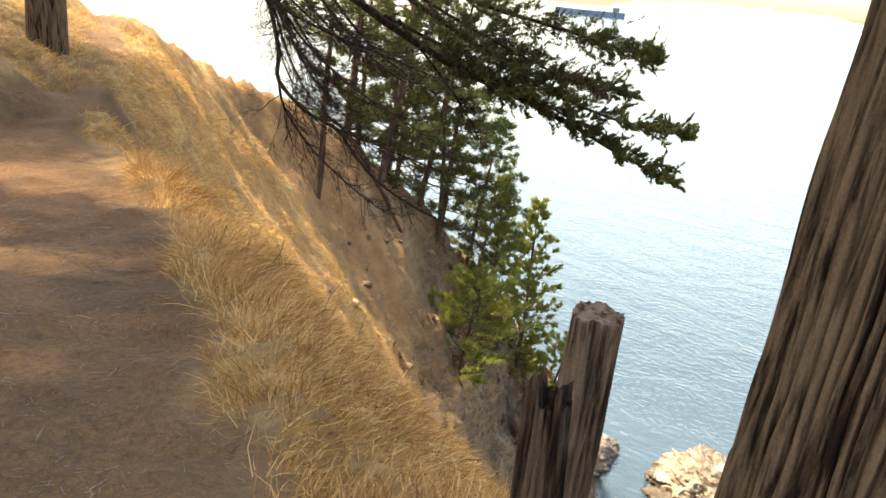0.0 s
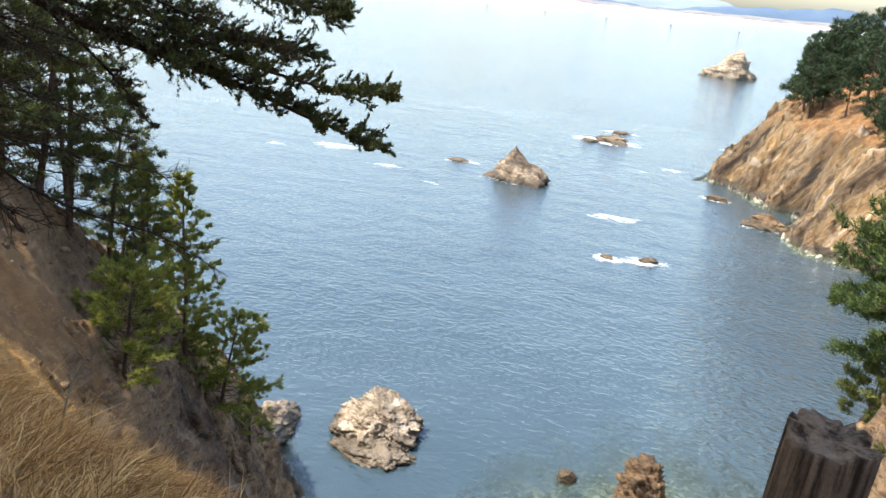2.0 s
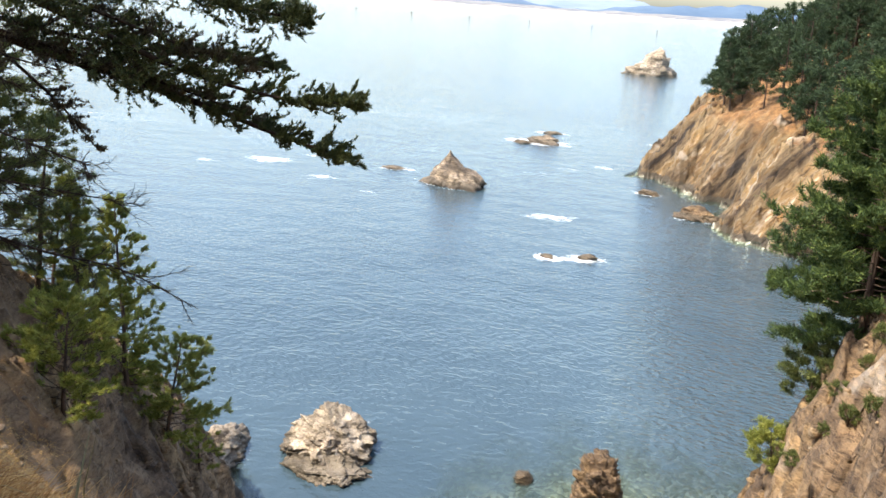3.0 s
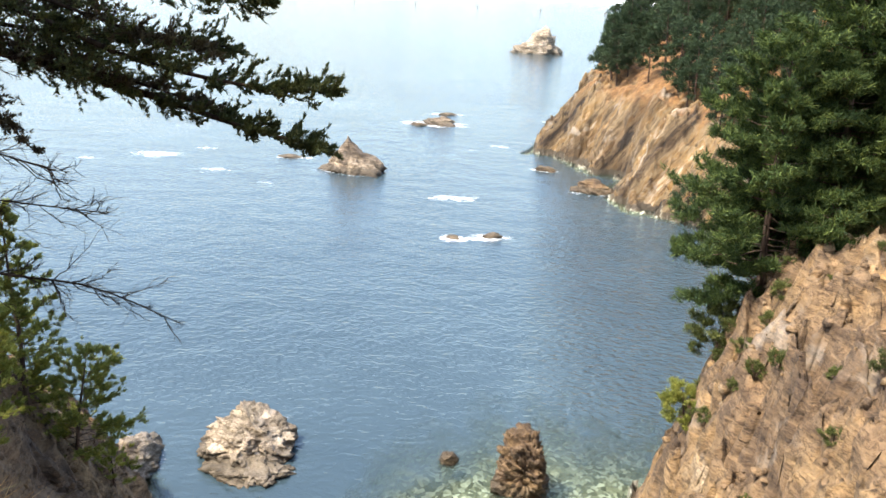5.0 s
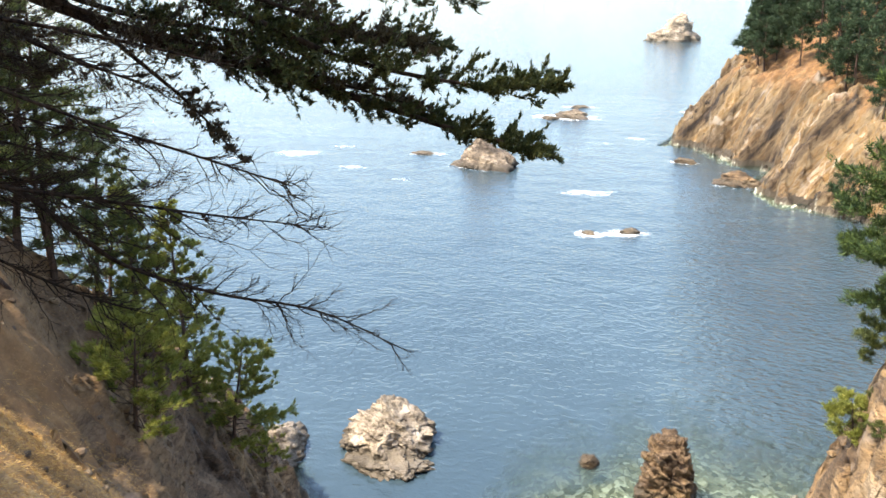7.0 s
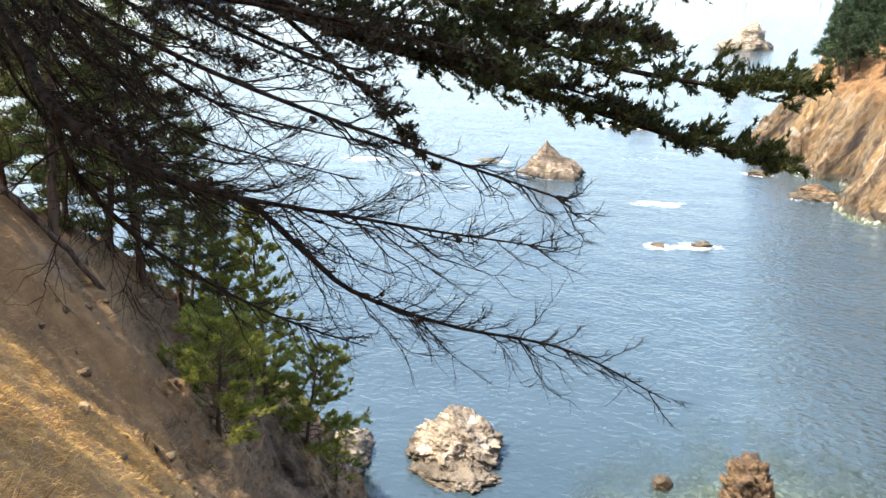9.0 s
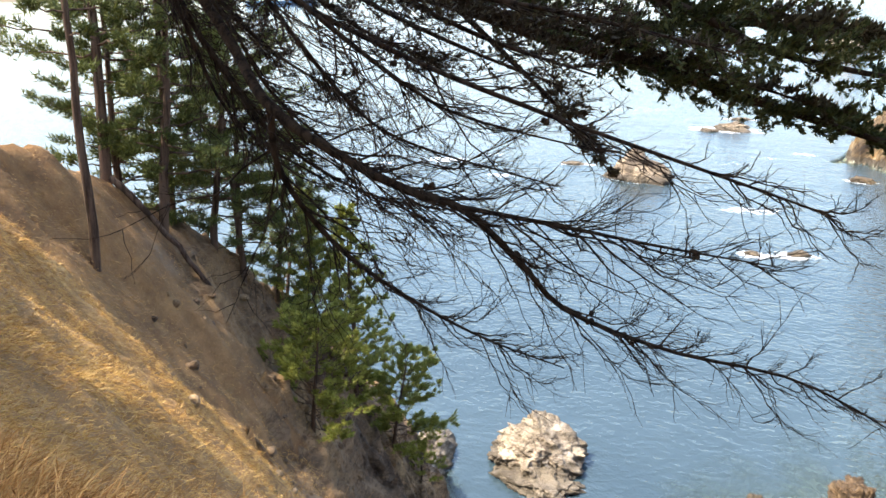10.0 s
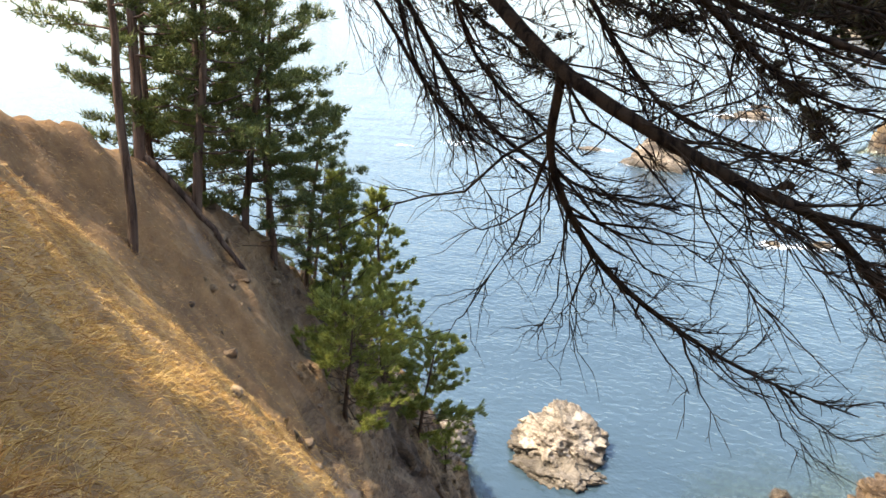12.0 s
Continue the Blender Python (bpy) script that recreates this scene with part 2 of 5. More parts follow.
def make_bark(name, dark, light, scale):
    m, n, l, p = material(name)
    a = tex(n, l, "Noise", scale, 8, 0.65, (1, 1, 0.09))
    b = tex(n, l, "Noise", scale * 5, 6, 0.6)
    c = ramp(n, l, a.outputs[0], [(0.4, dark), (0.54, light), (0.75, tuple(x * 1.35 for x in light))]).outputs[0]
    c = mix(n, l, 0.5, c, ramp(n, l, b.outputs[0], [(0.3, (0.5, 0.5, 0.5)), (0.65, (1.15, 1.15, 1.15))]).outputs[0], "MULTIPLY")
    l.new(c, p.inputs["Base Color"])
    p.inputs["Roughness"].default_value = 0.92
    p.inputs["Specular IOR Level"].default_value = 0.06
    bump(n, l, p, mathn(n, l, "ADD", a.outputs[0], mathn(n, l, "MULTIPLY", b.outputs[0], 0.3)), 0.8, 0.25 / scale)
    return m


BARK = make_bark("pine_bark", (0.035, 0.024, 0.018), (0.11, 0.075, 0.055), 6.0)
# strong contrast: dark streaks of bark and dirt that also carry furrow shade
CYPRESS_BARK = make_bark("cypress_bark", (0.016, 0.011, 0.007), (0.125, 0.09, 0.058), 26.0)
DEAD_BARK = make_bark("dead_limb_bark", (0.012, 0.008, 0.006), (0.042, 0.028, 0.018), 20.0)
GREY_WOOD = make_bark("weathered_wood", (0.03, 0.021, 0.014), (0.16, 0.115, 0.078), 22.0)
STUB_WOOD = make_bark("rotten_wood", (0.012, 0.008, 0.006), (0.09, 0.06, 0.04), 18.0)
FALLEN_WOOD = make_bark("fallen_wood", (0.09, 0.06, 0.045), (0.26, 0.19, 0.15), 6.0)


def make_leaf(name, a, b, c, glow=0.25, grain=0.55):
    m, n, l, p = material(name)
    geo = n.new("ShaderNodeNewGeometry")
    big = tex(n, l, "Noise", grain, 4)
    fac = mathn(n, l, "ADD", mathn(n, l, "MULTIPLY", geo.outputs["Random Per Island"], 0.55), mathn(n, l, "MULTIPLY", big.outputs[0], 0.55))
    col = ramp(n, l, fac, [(0.2, a), (0.55, b), (0.9, c)]).outputs[0]
    l.new(col, p.inputs["Base Color"])
    p.inputs["Roughness"].default_value = 0.65
    p.inputs["Specular IOR Level"].default_value = 0.25
    tr = n.new("ShaderNodeBsdfTranslucent")
    l.new(col, tr.inputs[0])
    sh = n.new("ShaderNodeMixShader")
    sh.inputs[0].default_value = glow
    l.new(p.outputs[0], sh.inputs[1])
    l.new(tr.outputs[0], sh.inputs[2])
    l.new(sh.outputs[0], n["Material Output"].inputs["Surface"])
    return m


NEEDLE = make_leaf("pine_needles", (0.035, 0.047, 0.013), (0.078, 0.094, 0.025), (0.165, 0.175, 0.045), 0.3)
FRESH = make_leaf("fresh_needles", (0.1, 0.118, 0.022), (0.21, 0.228, 0.045), (0.39, 0.375, 0.085), 0.42)
SHOOTS = make_leaf("pine_shoots", (0.02, 0.037, 0.011), (0.046, 0.075, 0.02), (0.14, 0.175, 0.04), 0.3)
CYPRESS = make_leaf("cypress_sprays", (0.026, 0.034, 0.012), (0.056, 0.068, 0.02), (0.12, 0.118, 0.034), 0.25)
BROWN_SPRAY = make_leaf("dying_sprays", (0.03, 0.024, 0.014), (0.06, 0.044, 0.022), (0.1, 0.08, 0.035))
FOREST = make_leaf("far_needles", (0.015, 0.029, 0.014), (0.03, 0.052, 0.022), (0.065, 0.09, 0.034), 0.2)
STRAW = make_leaf("dry_grass", (0.15, 0.07, 0.025), (0.33, 0.18, 0.068), (0.58, 0.38, 0.17), 0.2, 3.0)
GOLD = make_leaf("golden_grass", (0.24, 0.11, 0.028), (0.52, 0.3, 0.085), (0.78, 0.53, 0.2), 0.12, 3.5)
VERGE = make_leaf("matted_grass", (0.14, 0.056, 0.015), (0.38, 0.19, 0.055), (0.72, 0.47, 0.185), 0.12, 6.0)
STALK = make_leaf("weed_stalks", (0.06, 0.05, 0.02), (0.13, 0.11, 0.05), (0.22, 0.17, 0.07), 0.1)


# ---- numbers: noise and meshes ----
def lattice(ix, iy, iz, seed):
    h = (ix.astype(np.int64) * 374761393 + iy.astype(np.int64) * 668265263 + iz.astype(np.int64) * 2147483647 + seed * 974711) & 0xFFFFFFFF
    h = ((h ^ (h >> 13)) * 1274126177) & 0xFFFFFFFF
    return ((h ^ (h >> 16)) & 0xFFFF) / 65535.0


def vnoise(x, y, z=0.0, seed=0):
    x, y, z = np.broadcast_arrays(np.asarray(x, float), y, z)
    ix, iy, iz = np.floor(x), np.floor(y), np.floor(z)
    fx, fy, fz = x - ix, y - iy, z - iz
    fx, fy, fz = fx * fx * (3 - 2 * fx), fy * fy * (3 - 2 * fy), fz * fz * (3 - 2 * fz)
    out = 0
    for a in (0, 1):
        for b in (0, 1):
            for c in (0, 1):
                w = (fx if a else 1 - fx) * (fy if b else 1 - fy) * (fz if c else 1 - fz)
                out = out + w * lattice(ix + a, iy + b, iz + c, seed)
    return out * 2 - 1


def fbm(x, y, z=0.0, octaves=4, seed=0, gain=0.5):
    out, amp, f = 0, 1.0, 1.0
    for k in range(octaves):
        out = out + amp * vnoise(np.asarray(x) * f, np.asarray(y) * f, np.asarray(z) * f, seed + k)
        amp, f = amp * gain, f * 2.03
    return out


def mesh_of(name, verts, faces, mat, smooth=False):
    """A mesh from arrays: faces all of one size."""
    verts, faces = np.asarray(verts, np.float32), np.asarray(faces, np.int32)
    k = faces.shape[1]
    me = bpy.data.meshes.new(name)
    me.vertices.add(len(verts))
    me.vertices.foreach_set("co", verts.ravel())
    me.loops.add(faces.size)
    me.loops.foreach_set("vertex_index", faces.ravel())
    me.polygons.add(len(faces))
    me.polygons.foreach_set("loop_start", np.arange(0, faces.size, k, dtype=np.int32))
    me.update(calc_edges=True)
    if smooth:
        me.polygons.foreach_set("use_smooth", np.ones(len(faces), bool))
    me.materials.append(mat)
    return me


def child(name, me, parent, label=""):
    ob = new(name, me)
    ob.parent = parent
    return tagged(ob, label)


def empty(name, place, label, category, group=""):
    ob = new(name)
    ob.location = place
    return tagged(ob, label, category, group)


class Tubes:
    """Gathers bent, tapered tubes into one mesh."""

    def __init__(self):
        self.v, self.f, self.count = [], [], 0

    def add(self, pts, r0, r1, sides=5, power=1.0):
        pts = np.asarray(pts, float)
        n = len(pts)
        way = np.gradient(pts, axis=0)
        way /= np.linalg.norm(way, axis=1)[:, None] + 1e-9
        ref = np.where(np.abs(way[:, 2:3]) > 0.9, (1.0, 0.0, 0.0), (0.0, 0.0, 1.0))
        a = np.cross(way, ref)
        a /= np.linalg.norm(a, axis=1)[:, None] + 1e-9
        b = np.cross(way, a)
        rad = r1 + (r0 - r1) * (1 - np.linspace(0, 1, n)) ** power
        ang = np.arange(sides) * 2 * math.pi / sides
        ring = pts[:, None] + rad[:, None, None] * (a[:, None] * np.cos(ang)[:, None] + b[:, None] * np.sin(ang)[:, None])
        self.v.append(ring.reshape(-1, 3))
        i, j = np.meshgrid(np.arange(n - 1), np.arange(sides), indexing="ij")
        k = (j + 1) % sides
        q = np.stack([i * sides + j, i * sides + k, (i + 1) * sides + k, (i + 1) * sides + j], -1).reshape(-1, 4)
        self.f.append(q + self.count)
        self.count += n * sides

    def mesh(self, name, mat):
        return mesh_of(name, np.concatenate(self.v), np.concatenate(self.f), mat, True)


def bent(a, b, sag, steps, rng, wander=0.04):
    """A path from a to b that sags (or rises) and wanders."""
    a, b = np.asarray(a, float), np.asarray(b, float)
    t = np.linspace(0, 1, steps)[:, None]
    length = np.linalg.norm(b - a)
    p = a + (b - a) * t
    p[:, 2] -= sag * length * (4 * t[:, 0] * (1 - t[:, 0]))
    jit = rng.normal(0, wander * length, (steps, 3))
    jit[0] = 0
    return p + jit * np.minimum(1, 3 * t)


def blades(roots, ways, length, width, rng, vary=0.4):
    """One slim triangle from each root along its way."""
    n = len(roots)
    ln = length * (1 + rng.uniform(-vary, vary, n))[:, None]
    side = np.cross(ways, rng.normal(size=(n, 3)))
    side /= np.linalg.norm(side, axis=1)[:, None] + 1e-9
    w = width * (1 + rng.uniform(-vary, vary, n))[:, None]
    v = np.stack([roots - side * w / 2, roots + side * w / 2, roots + ways * ln], 1).reshape(-1, 3)
    return v, np.arange(3 * n).reshape(-1, 3)


def unit(v):
    return v / (np.linalg.norm(v, axis=-1, keepdims=True) + 1e-9)


# ---- the lie of the land ----
TRAIL = np.array([(30, -12, 44.6), (12, -5, 44.2), (1.9, -1.0, 43.85), (-1.7, 0.45, 43.33), (-5, 1.75, 42.98), (-8, 2.9, 42.72), (-11.5, 4.3, 42.8), (-15, 6.3, 43.2), (-18, 7.8, 43.4), (-21.5, 9.2, 43.5), (-26, 11, 43.2), (-40, 15, 42)])
SPUR = np.array([(-15.5, 6.4, 43.3), (-16.4, 9.3, 41.5), (-19, 12, 39.9), (-22.2, 16.4, 36.9), (-21.8, 19.2, 32.5), (-20.8, 23, 25.6), (-20.0, 28, 16.5), (-20.3, 33, 6), (-20.6, 38, -4)])
HEAD = np.array([(-20, 8.0, 43.5), (-24, 12.2, 42.4), (-26.6, 16.9, 41.0), (-27.8, 20.3, 39.2), (-29.6, 25.3, 36.5), (-30.2, 31, 32.4), (-31, 37, 27), (-31.6, 43, 21), (-32, 50, 14), (-32.2, 55, 7.5), (-32.2, 59, 1.5), (-32, 64, -4)])
COAST = np.array([(150, 60), (90, 85), (62, 108), (50, 130), (48, 146), (42.5, 154.5), (36, 160), (32, 167), (33, 176), (38, 184), (31, 190), (27, 202), (17, 213), (21, 226), (28, 240), (26, 255), (40, 285), (75, 320), (150, 360)])


def along(x, y, line):
    """Distance to a line on the plan, its height there, and the side (positive: to the left of its run)."""
    best = np.full(x.shape, 1e9)
    hz, sd = np.zeros(x.shape), np.zeros(x.shape)
    for a, b in zip(line[:-1], line[1:]):
        d = b[:2] - a[:2]
        t = np.clip(((x - a[0]) * d[0] + (y - a[1]) * d[1]) / (d @ d), 0, 1)
        dist = np.hypot(x - a[0] - t * d[0], y - a[1] - t * d[1])
        near = dist < best
        best = np.where(near, dist, best)
        if line.shape[1] > 2:
            hz = np.where(near, a[2] + (b[2] - a[2]) * t, hz)
        sd = np.where(near, np.sign(d[0] * (y - a[1]) - d[1] * (x - a[0])), sd)
    return best, hz, sd


def soft_max(a, b, k):
    m = np.maximum(a, b)
    return m + k * np.log(np.exp((a - m) / k) + np.exp((b - m) / k))


def cells(x, y, z, seed):
    """The random value of the nearest cell of a jittered lattice: broken blocks."""
    ix, iy, iz = np.floor(x), np.floor(y), np.floor(z)
    best, val = np.full(x.shape, 9.0), np.zeros(x.shape)
    for a in (-1, 0, 1):
        for b in (-1, 0, 1):
            for c in (-1, 0, 1):
                jx, jy, jz = ix + a, iy + b, iz + c
                d = (jx + lattice(jx, jy, jz, seed) - x) ** 2 + (jy + lattice(jx, jy, jz, seed + 1) - y) ** 2 + (jz + lattice(jx, jy, jz, seed + 2) - z) ** 2
                near = d < best
                best, val = np.where(near, d, best), np.where(near, lattice(jx, jy, jz, seed + 3), val)
    return val * 2 - 1


def land(x, y, rough=True):
    """Height of the ground, and the shares of its covers."""
    x, y = np.asarray(x, float), np.asarray(y, float)
    n1, n2 = fbm(x * 0.09, y * 0.09, 0, 4, 3), fbm(x * 0.5, y * 0.5, 0, 4, 9)
    d, z, s = along(x, y, TRAIL)
    q = -s * d  # positive towards the sea
    edge = np.interp(x, [-11, -8, -5, -1, 2], [0.25, 0.25, 0.42, 0.62, 1.1]) + 0.2 * n2
    over = np.maximum(q - edge, 0)
    fall = np.where(over < 0.85, 0.8 * over * over, 0.578 + 1.36 * (over - 0.85))
    wide = np.interp(x, [-13, -9], [0.75, 2.0])
    bank = np.maximum(-q - wide + 0.4 * n2, 0)
    trail = z - fall * (1 + 0.1 * n1) + np.minimum(0.5 * bank, 6 + 0.1 * bank) * (bank > 0)
    d2, z2, s2 = along(x, y, SPUR)
    spur = z2 - 1.3 * np.maximum(np.sqrt(d2 * d2 + 0.5) - 0.7, 0)
    d3, z3, s3 = along(x, y, HEAD)
    head = z3 - 1.55 * np.maximum(np.sqrt(d3 * d3 + 0.3) - 0.5, 0) - 0.02 * d3 * d3
    # the face between the path and the headland: one steep plane, broken by a scarp below the spur's lip
    fall_way, along_way = 0.66 * x + 0.75 * y, -0.75 * x + 0.66 * y
    face = np.interp(along_way, [0, 9, 12, 15, 18.8, 19.9, 23.8, 27.3, 28.8, 32, 34.5, 36], [60, 37.6, 35.6, 35.2, 35.2, 32.7, 31.5, 32.2, 31.7, 32.6, 36, 60]) - 1.6 * fall_way
    face = np.where((y > 3) & (x < -7), face, 99.0)
    u = x - (14.2 + 0.097 * (y - 52) + 0.28 * np.maximum(y - 53, 0)) + 0.7 * n1
    right = np.interp(u, [-6, 0, 3.4, 4.4, 6.2, 8, 10, 16, 30, 60], [-12, 0, 13.2, 16.4, 21, 24.3, 26, 29, 38, 46]) - 1.05 * np.maximum(y - 58.5 - 1.2 * n2, 0)
    # far cliffs and wooded hill
    d4, _, s4 = along(x, y, COAST)
    inl = -s4 * d4 + 2.2 * n1 + 0.8 * n2
    far = np.where(inl < 12, 1.5 * inl, 18 + 0.65 * (inl - 12))
    far = np.minimum(far, 72 + 4 * n1)
    h = np.maximum(np.minimum(np.maximum(soft_max(trail, spur, 0.25), head), face), np.maximum(right, far))
    bed = -1.2 - 0.1 * np.maximum(y - 54, 0) - 0.11 * np.maximum(2 - x, 0) + 0.45 * n2 + 0.5 * n1
    seabed = h < bed
    h = np.maximum(h, np.maximum(bed, -6))
    tread = np.clip((edge - 0.12 + 0.3 * n2 - q) * 2.2, 0, 1) * np.clip((q + wide + 0.4 + 0.5 * n2) * 1.5, 0, 1)
    tread = tread * (h > 40)
    isleft = np.clip((9 - x) / 3, 0, 1)
    golden = np.clip(1.3 - 0.2 * np.maximum(d2 - 2.5, 0) - 0.35 * np.maximum(23 - h, 0) * 0.5 + 0.4 * n2, 0, 1) * (x < -8)
    upper = np.clip((h - 33 + 3 * n1) / 3, 0, 1) * isleft
    grass = np.maximum(np.maximum(golden, upper * (x > -19)), np.clip((h - 30) / 5 + n2, 0, 1) * (x < -18) * 0.7)
    grass = np.where((x > 10) & (y > 30) & (y < 100), np.clip(0.9 * n2 + 1.3 * n1 + (u - 11) / 9, 0, 0.75), grass)
    soil = np.clip((h - 28 + 8 * n2) / 4, 0, 0.9) * (x < -8)
    soil = np.where((x > 20) & (y > 100), np.clip((inl - 13 + 3 * n2) / 4, 0, 1), soil)
    # bare runnels down the face, and brown litter under the headland's trees
    runnel = vnoise(along_way * 0.95 + 0.5 * n2, fall_way * 0.16, 0, 15) + 0.6 * vnoise(along_way * 2.6, fall_way * 0.5, 0, 16)
    slope = (x < -9) & (y > 4) & (h < 42.2)
    beyond = np.clip((along_way - 28.2) / 1.2, 0, 1) * (x < -18)
    grass = np.where(slope, grass * (1 - 0.8 * np.clip(1.5 * runnel - 0.25, 0, 1)) * (1 - 0.8 * beyond), grass)
    soil = np.where(slope, np.maximum(soil, 0.85 * np.clip(0.6 + runnel + beyond, 0, 1) * (h > 29 + 3 * n2)), soil)
    crag = np.clip((along_way - 33.5 + 2 * n2) / 2, 0, 1) * np.clip((36.5 + 2 * n2 - h) / 2, 0, 1) * (x < -18)
    soil, grass = soil * (1 - 0.5 * crag), grass * (1 - 0.7 * crag)
    grass = grass * (1 - tread)
    bedm = np.clip((0.2 - h) * 1.5, 0, 1)
    if rough:
        rock = np.clip(1 - grass - soil - tread, 0, 1) * (h > -1)
        tilt = 0.75 * x - 0.35 * y + 0.9 * h
        strat = vnoise(tilt * 0.8, y * 0.12, h * 0.2, 21) + 0.6 * vnoise(tilt * 2.3, y * 0.3, h * 0.4, 22)
        rib = np.where(y > 100, 1.0, 0.0) * rock * (h > 0.5)
        h = h + rib * (2.6 - 9.0 * np.abs(vnoise((0.5 * x - 0.86 * y + 0.1 * h + 0.8 * n1) * 0.12, (0.86 * x + 0.5 * y) * 0.025, 0, 27)) - 2.4 * np.abs(vnoise((0.5 * x - 0.86 * y + 0.12 * h) * 0.4, (0.86 * x + 0.5 * y) * 0.05, 0, 28)))
        h = h + rib * (1.6 - 4.5 * np.abs(vnoise((0.5 * x - 0.86 * y + 0.3 * h) * 0.055, (0.86 * x + 0.5 * y) * 0.02, 0, 29)))
        # a sea cave and a cleft in the far cliffs
        h = h - rib * 15 * np.exp(-((x - 36.8) / 2.8) ** 2 - ((y - 188.0) / 3.0) ** 2)
        cleft = np.abs((x - 45) * 0.23 + (y - 156.5) * 0.97 + 0.5 * n2)
        h = h - rib * 9.0 * np.exp(-(cleft / 1.0) ** 2) * (x > 38) * (x < 52)
        h = h + rock * (x > 10) * (y < 100) * (1.5 * cells((0.9 * x - 0.3 * y + 0.7 * h) * 0.24, (y + 0.4 * x) * 0.17, h * 0.2, 35) + 0.5)
        h = h + rock * (0.6 * strat + 0.4 * fbm(x * 0.6, y * 0.6, h * 0.6, 5, 31, 0.6) + 0.55 * cells(tilt * 0.55, (y + 0.4 * x) * 0.33, (x - 0.6 * h) * 0.4, 33) + 0.25 * cells(tilt * 1.5, (y + 0.4 * x) * 0.9, (x - 0.6 * h) * 1.0, 37)) * np.where(y > 100, 1.3, np.where(x > 10, 1.35, 1.0))
        h = h + (1 - rock) * (1 - tread) * ((0.13 + 0.12 * np.clip((-8 - x) / 3, 0, 1)) * fbm(x * 0.9, y * 0.9, h * 0.3, 5, 41, 0.65) + (0.07 * np.clip((-10 - x) / 3, 0, 1) + 0.05 * np.clip((-19 - x) / 2, 0, 1) * (y > 12)) * cells(x * 1.1, y * 1.1, h * 0.7, 45)) + tread * 0.05 * fbm(x * 1.5, y * 1.5, 0, 5, 51, 0.6)
        h = h - np.where(slope & (h > 20), 0.3 * np.clip(runnel, 0, 1), 0)
        # the eroded lip on the golden spur
        lip = np.exp(-(((x + 16.5) / 1.1) ** 2 + ((y - 9.9) / 0.7) ** 2))
        h = h - 0.8 * lip
    return h, tread, grass, soil, bedm


def axis(*spans):
    out = []
    for a, b, step in spans:
        out.append(np.arange(a, b, step))
    return np.concatenate(out)


gx = axis((-420, -60, 30), (-60, -38, 1.0), (-38, -12, 0.26), (-12, 4, 0.1), (4, 34, 0.3), (34, 62, 0.45), (62, 150, 2.0), (150, 420, 30))
gy = axis((-300, -20, 20), (-20, -3, 0.6), (-3, 6, 0.1), (6, 64, 0.24), (64, 130, 1.0), (130, 262, 0.5), (262, 330, 2.0), (330, 400, 20))
X, Y = np.meshgrid(gx, gy, indexing="xy")
H, M_DIRT, M_GRASS, M_SOIL, M_BED = land(X, Y)
nx, ny = len(gx), len(gy)
ii, jj = np.meshgrid(np.arange(nx - 1), np.arange(ny - 1), indexing="xy")
quad = np.stack([jj * nx + ii, jj * nx + ii + 1, (jj + 1) * nx + ii + 1, (jj + 1) * nx + ii], -1).reshape(-1, 4)
hx, hy = fbm(X * 0.7, Y * 0.7, H * 0.7, 4, 61), fbm(X * 0.7, Y * 0.7, H * 0.7, 4, 71)
loose = np.clip(1 - M_DIRT - M_GRASS - M_SOIL, 0, 1)
V = np.stack([X + 0.45 * hx * loose, Y + 0.45 * hy * loose, H], -1).reshape(-1, 3)
ground_mesh = mesh_of("ground", V, quad, GROUND, True)
for key, arr in (("dirt", M_DIRT), ("grass", M_GRASS), ("soil", M_SOIL), ("bed", M_BED), ("cliff", np.clip((Y - 95) / 10, 0, 1))):
    ground_mesh.attributes.new(key, "FLOAT", "POINT").data.foreach_set("value", arr.astype(np.float32).ravel())
tagged(new("ground", ground_mesh), "steep coastal hillside of trodden earth, dry grass and tan rock", "ground", kind="structure")


def surface(x, y, grid=H):
    """The value of a grid of the ground (its height, or a cover's share) at places on the plan."""
    i = np.clip(np.searchsorted(gx, x) - 1, 0, len(gx) - 2)
    j = np.clip(np.searchsorted(gy, y) - 1, 0, len(gy) - 2)
    u, w = (x - gx[i]) / (gx[i + 1] - gx[i]), (y - gy[j]) / (gy[j + 1] - gy[j])
    return (grid[j, i] * (1 - u) + grid[j, i + 1] * u) * (1 - w) + (grid[j + 1, i] * (1 - u) + grid[j + 1, i + 1] * u) * w


def height(x, y):
    return float(surface(np.array([x]), np.array([y]))[0])


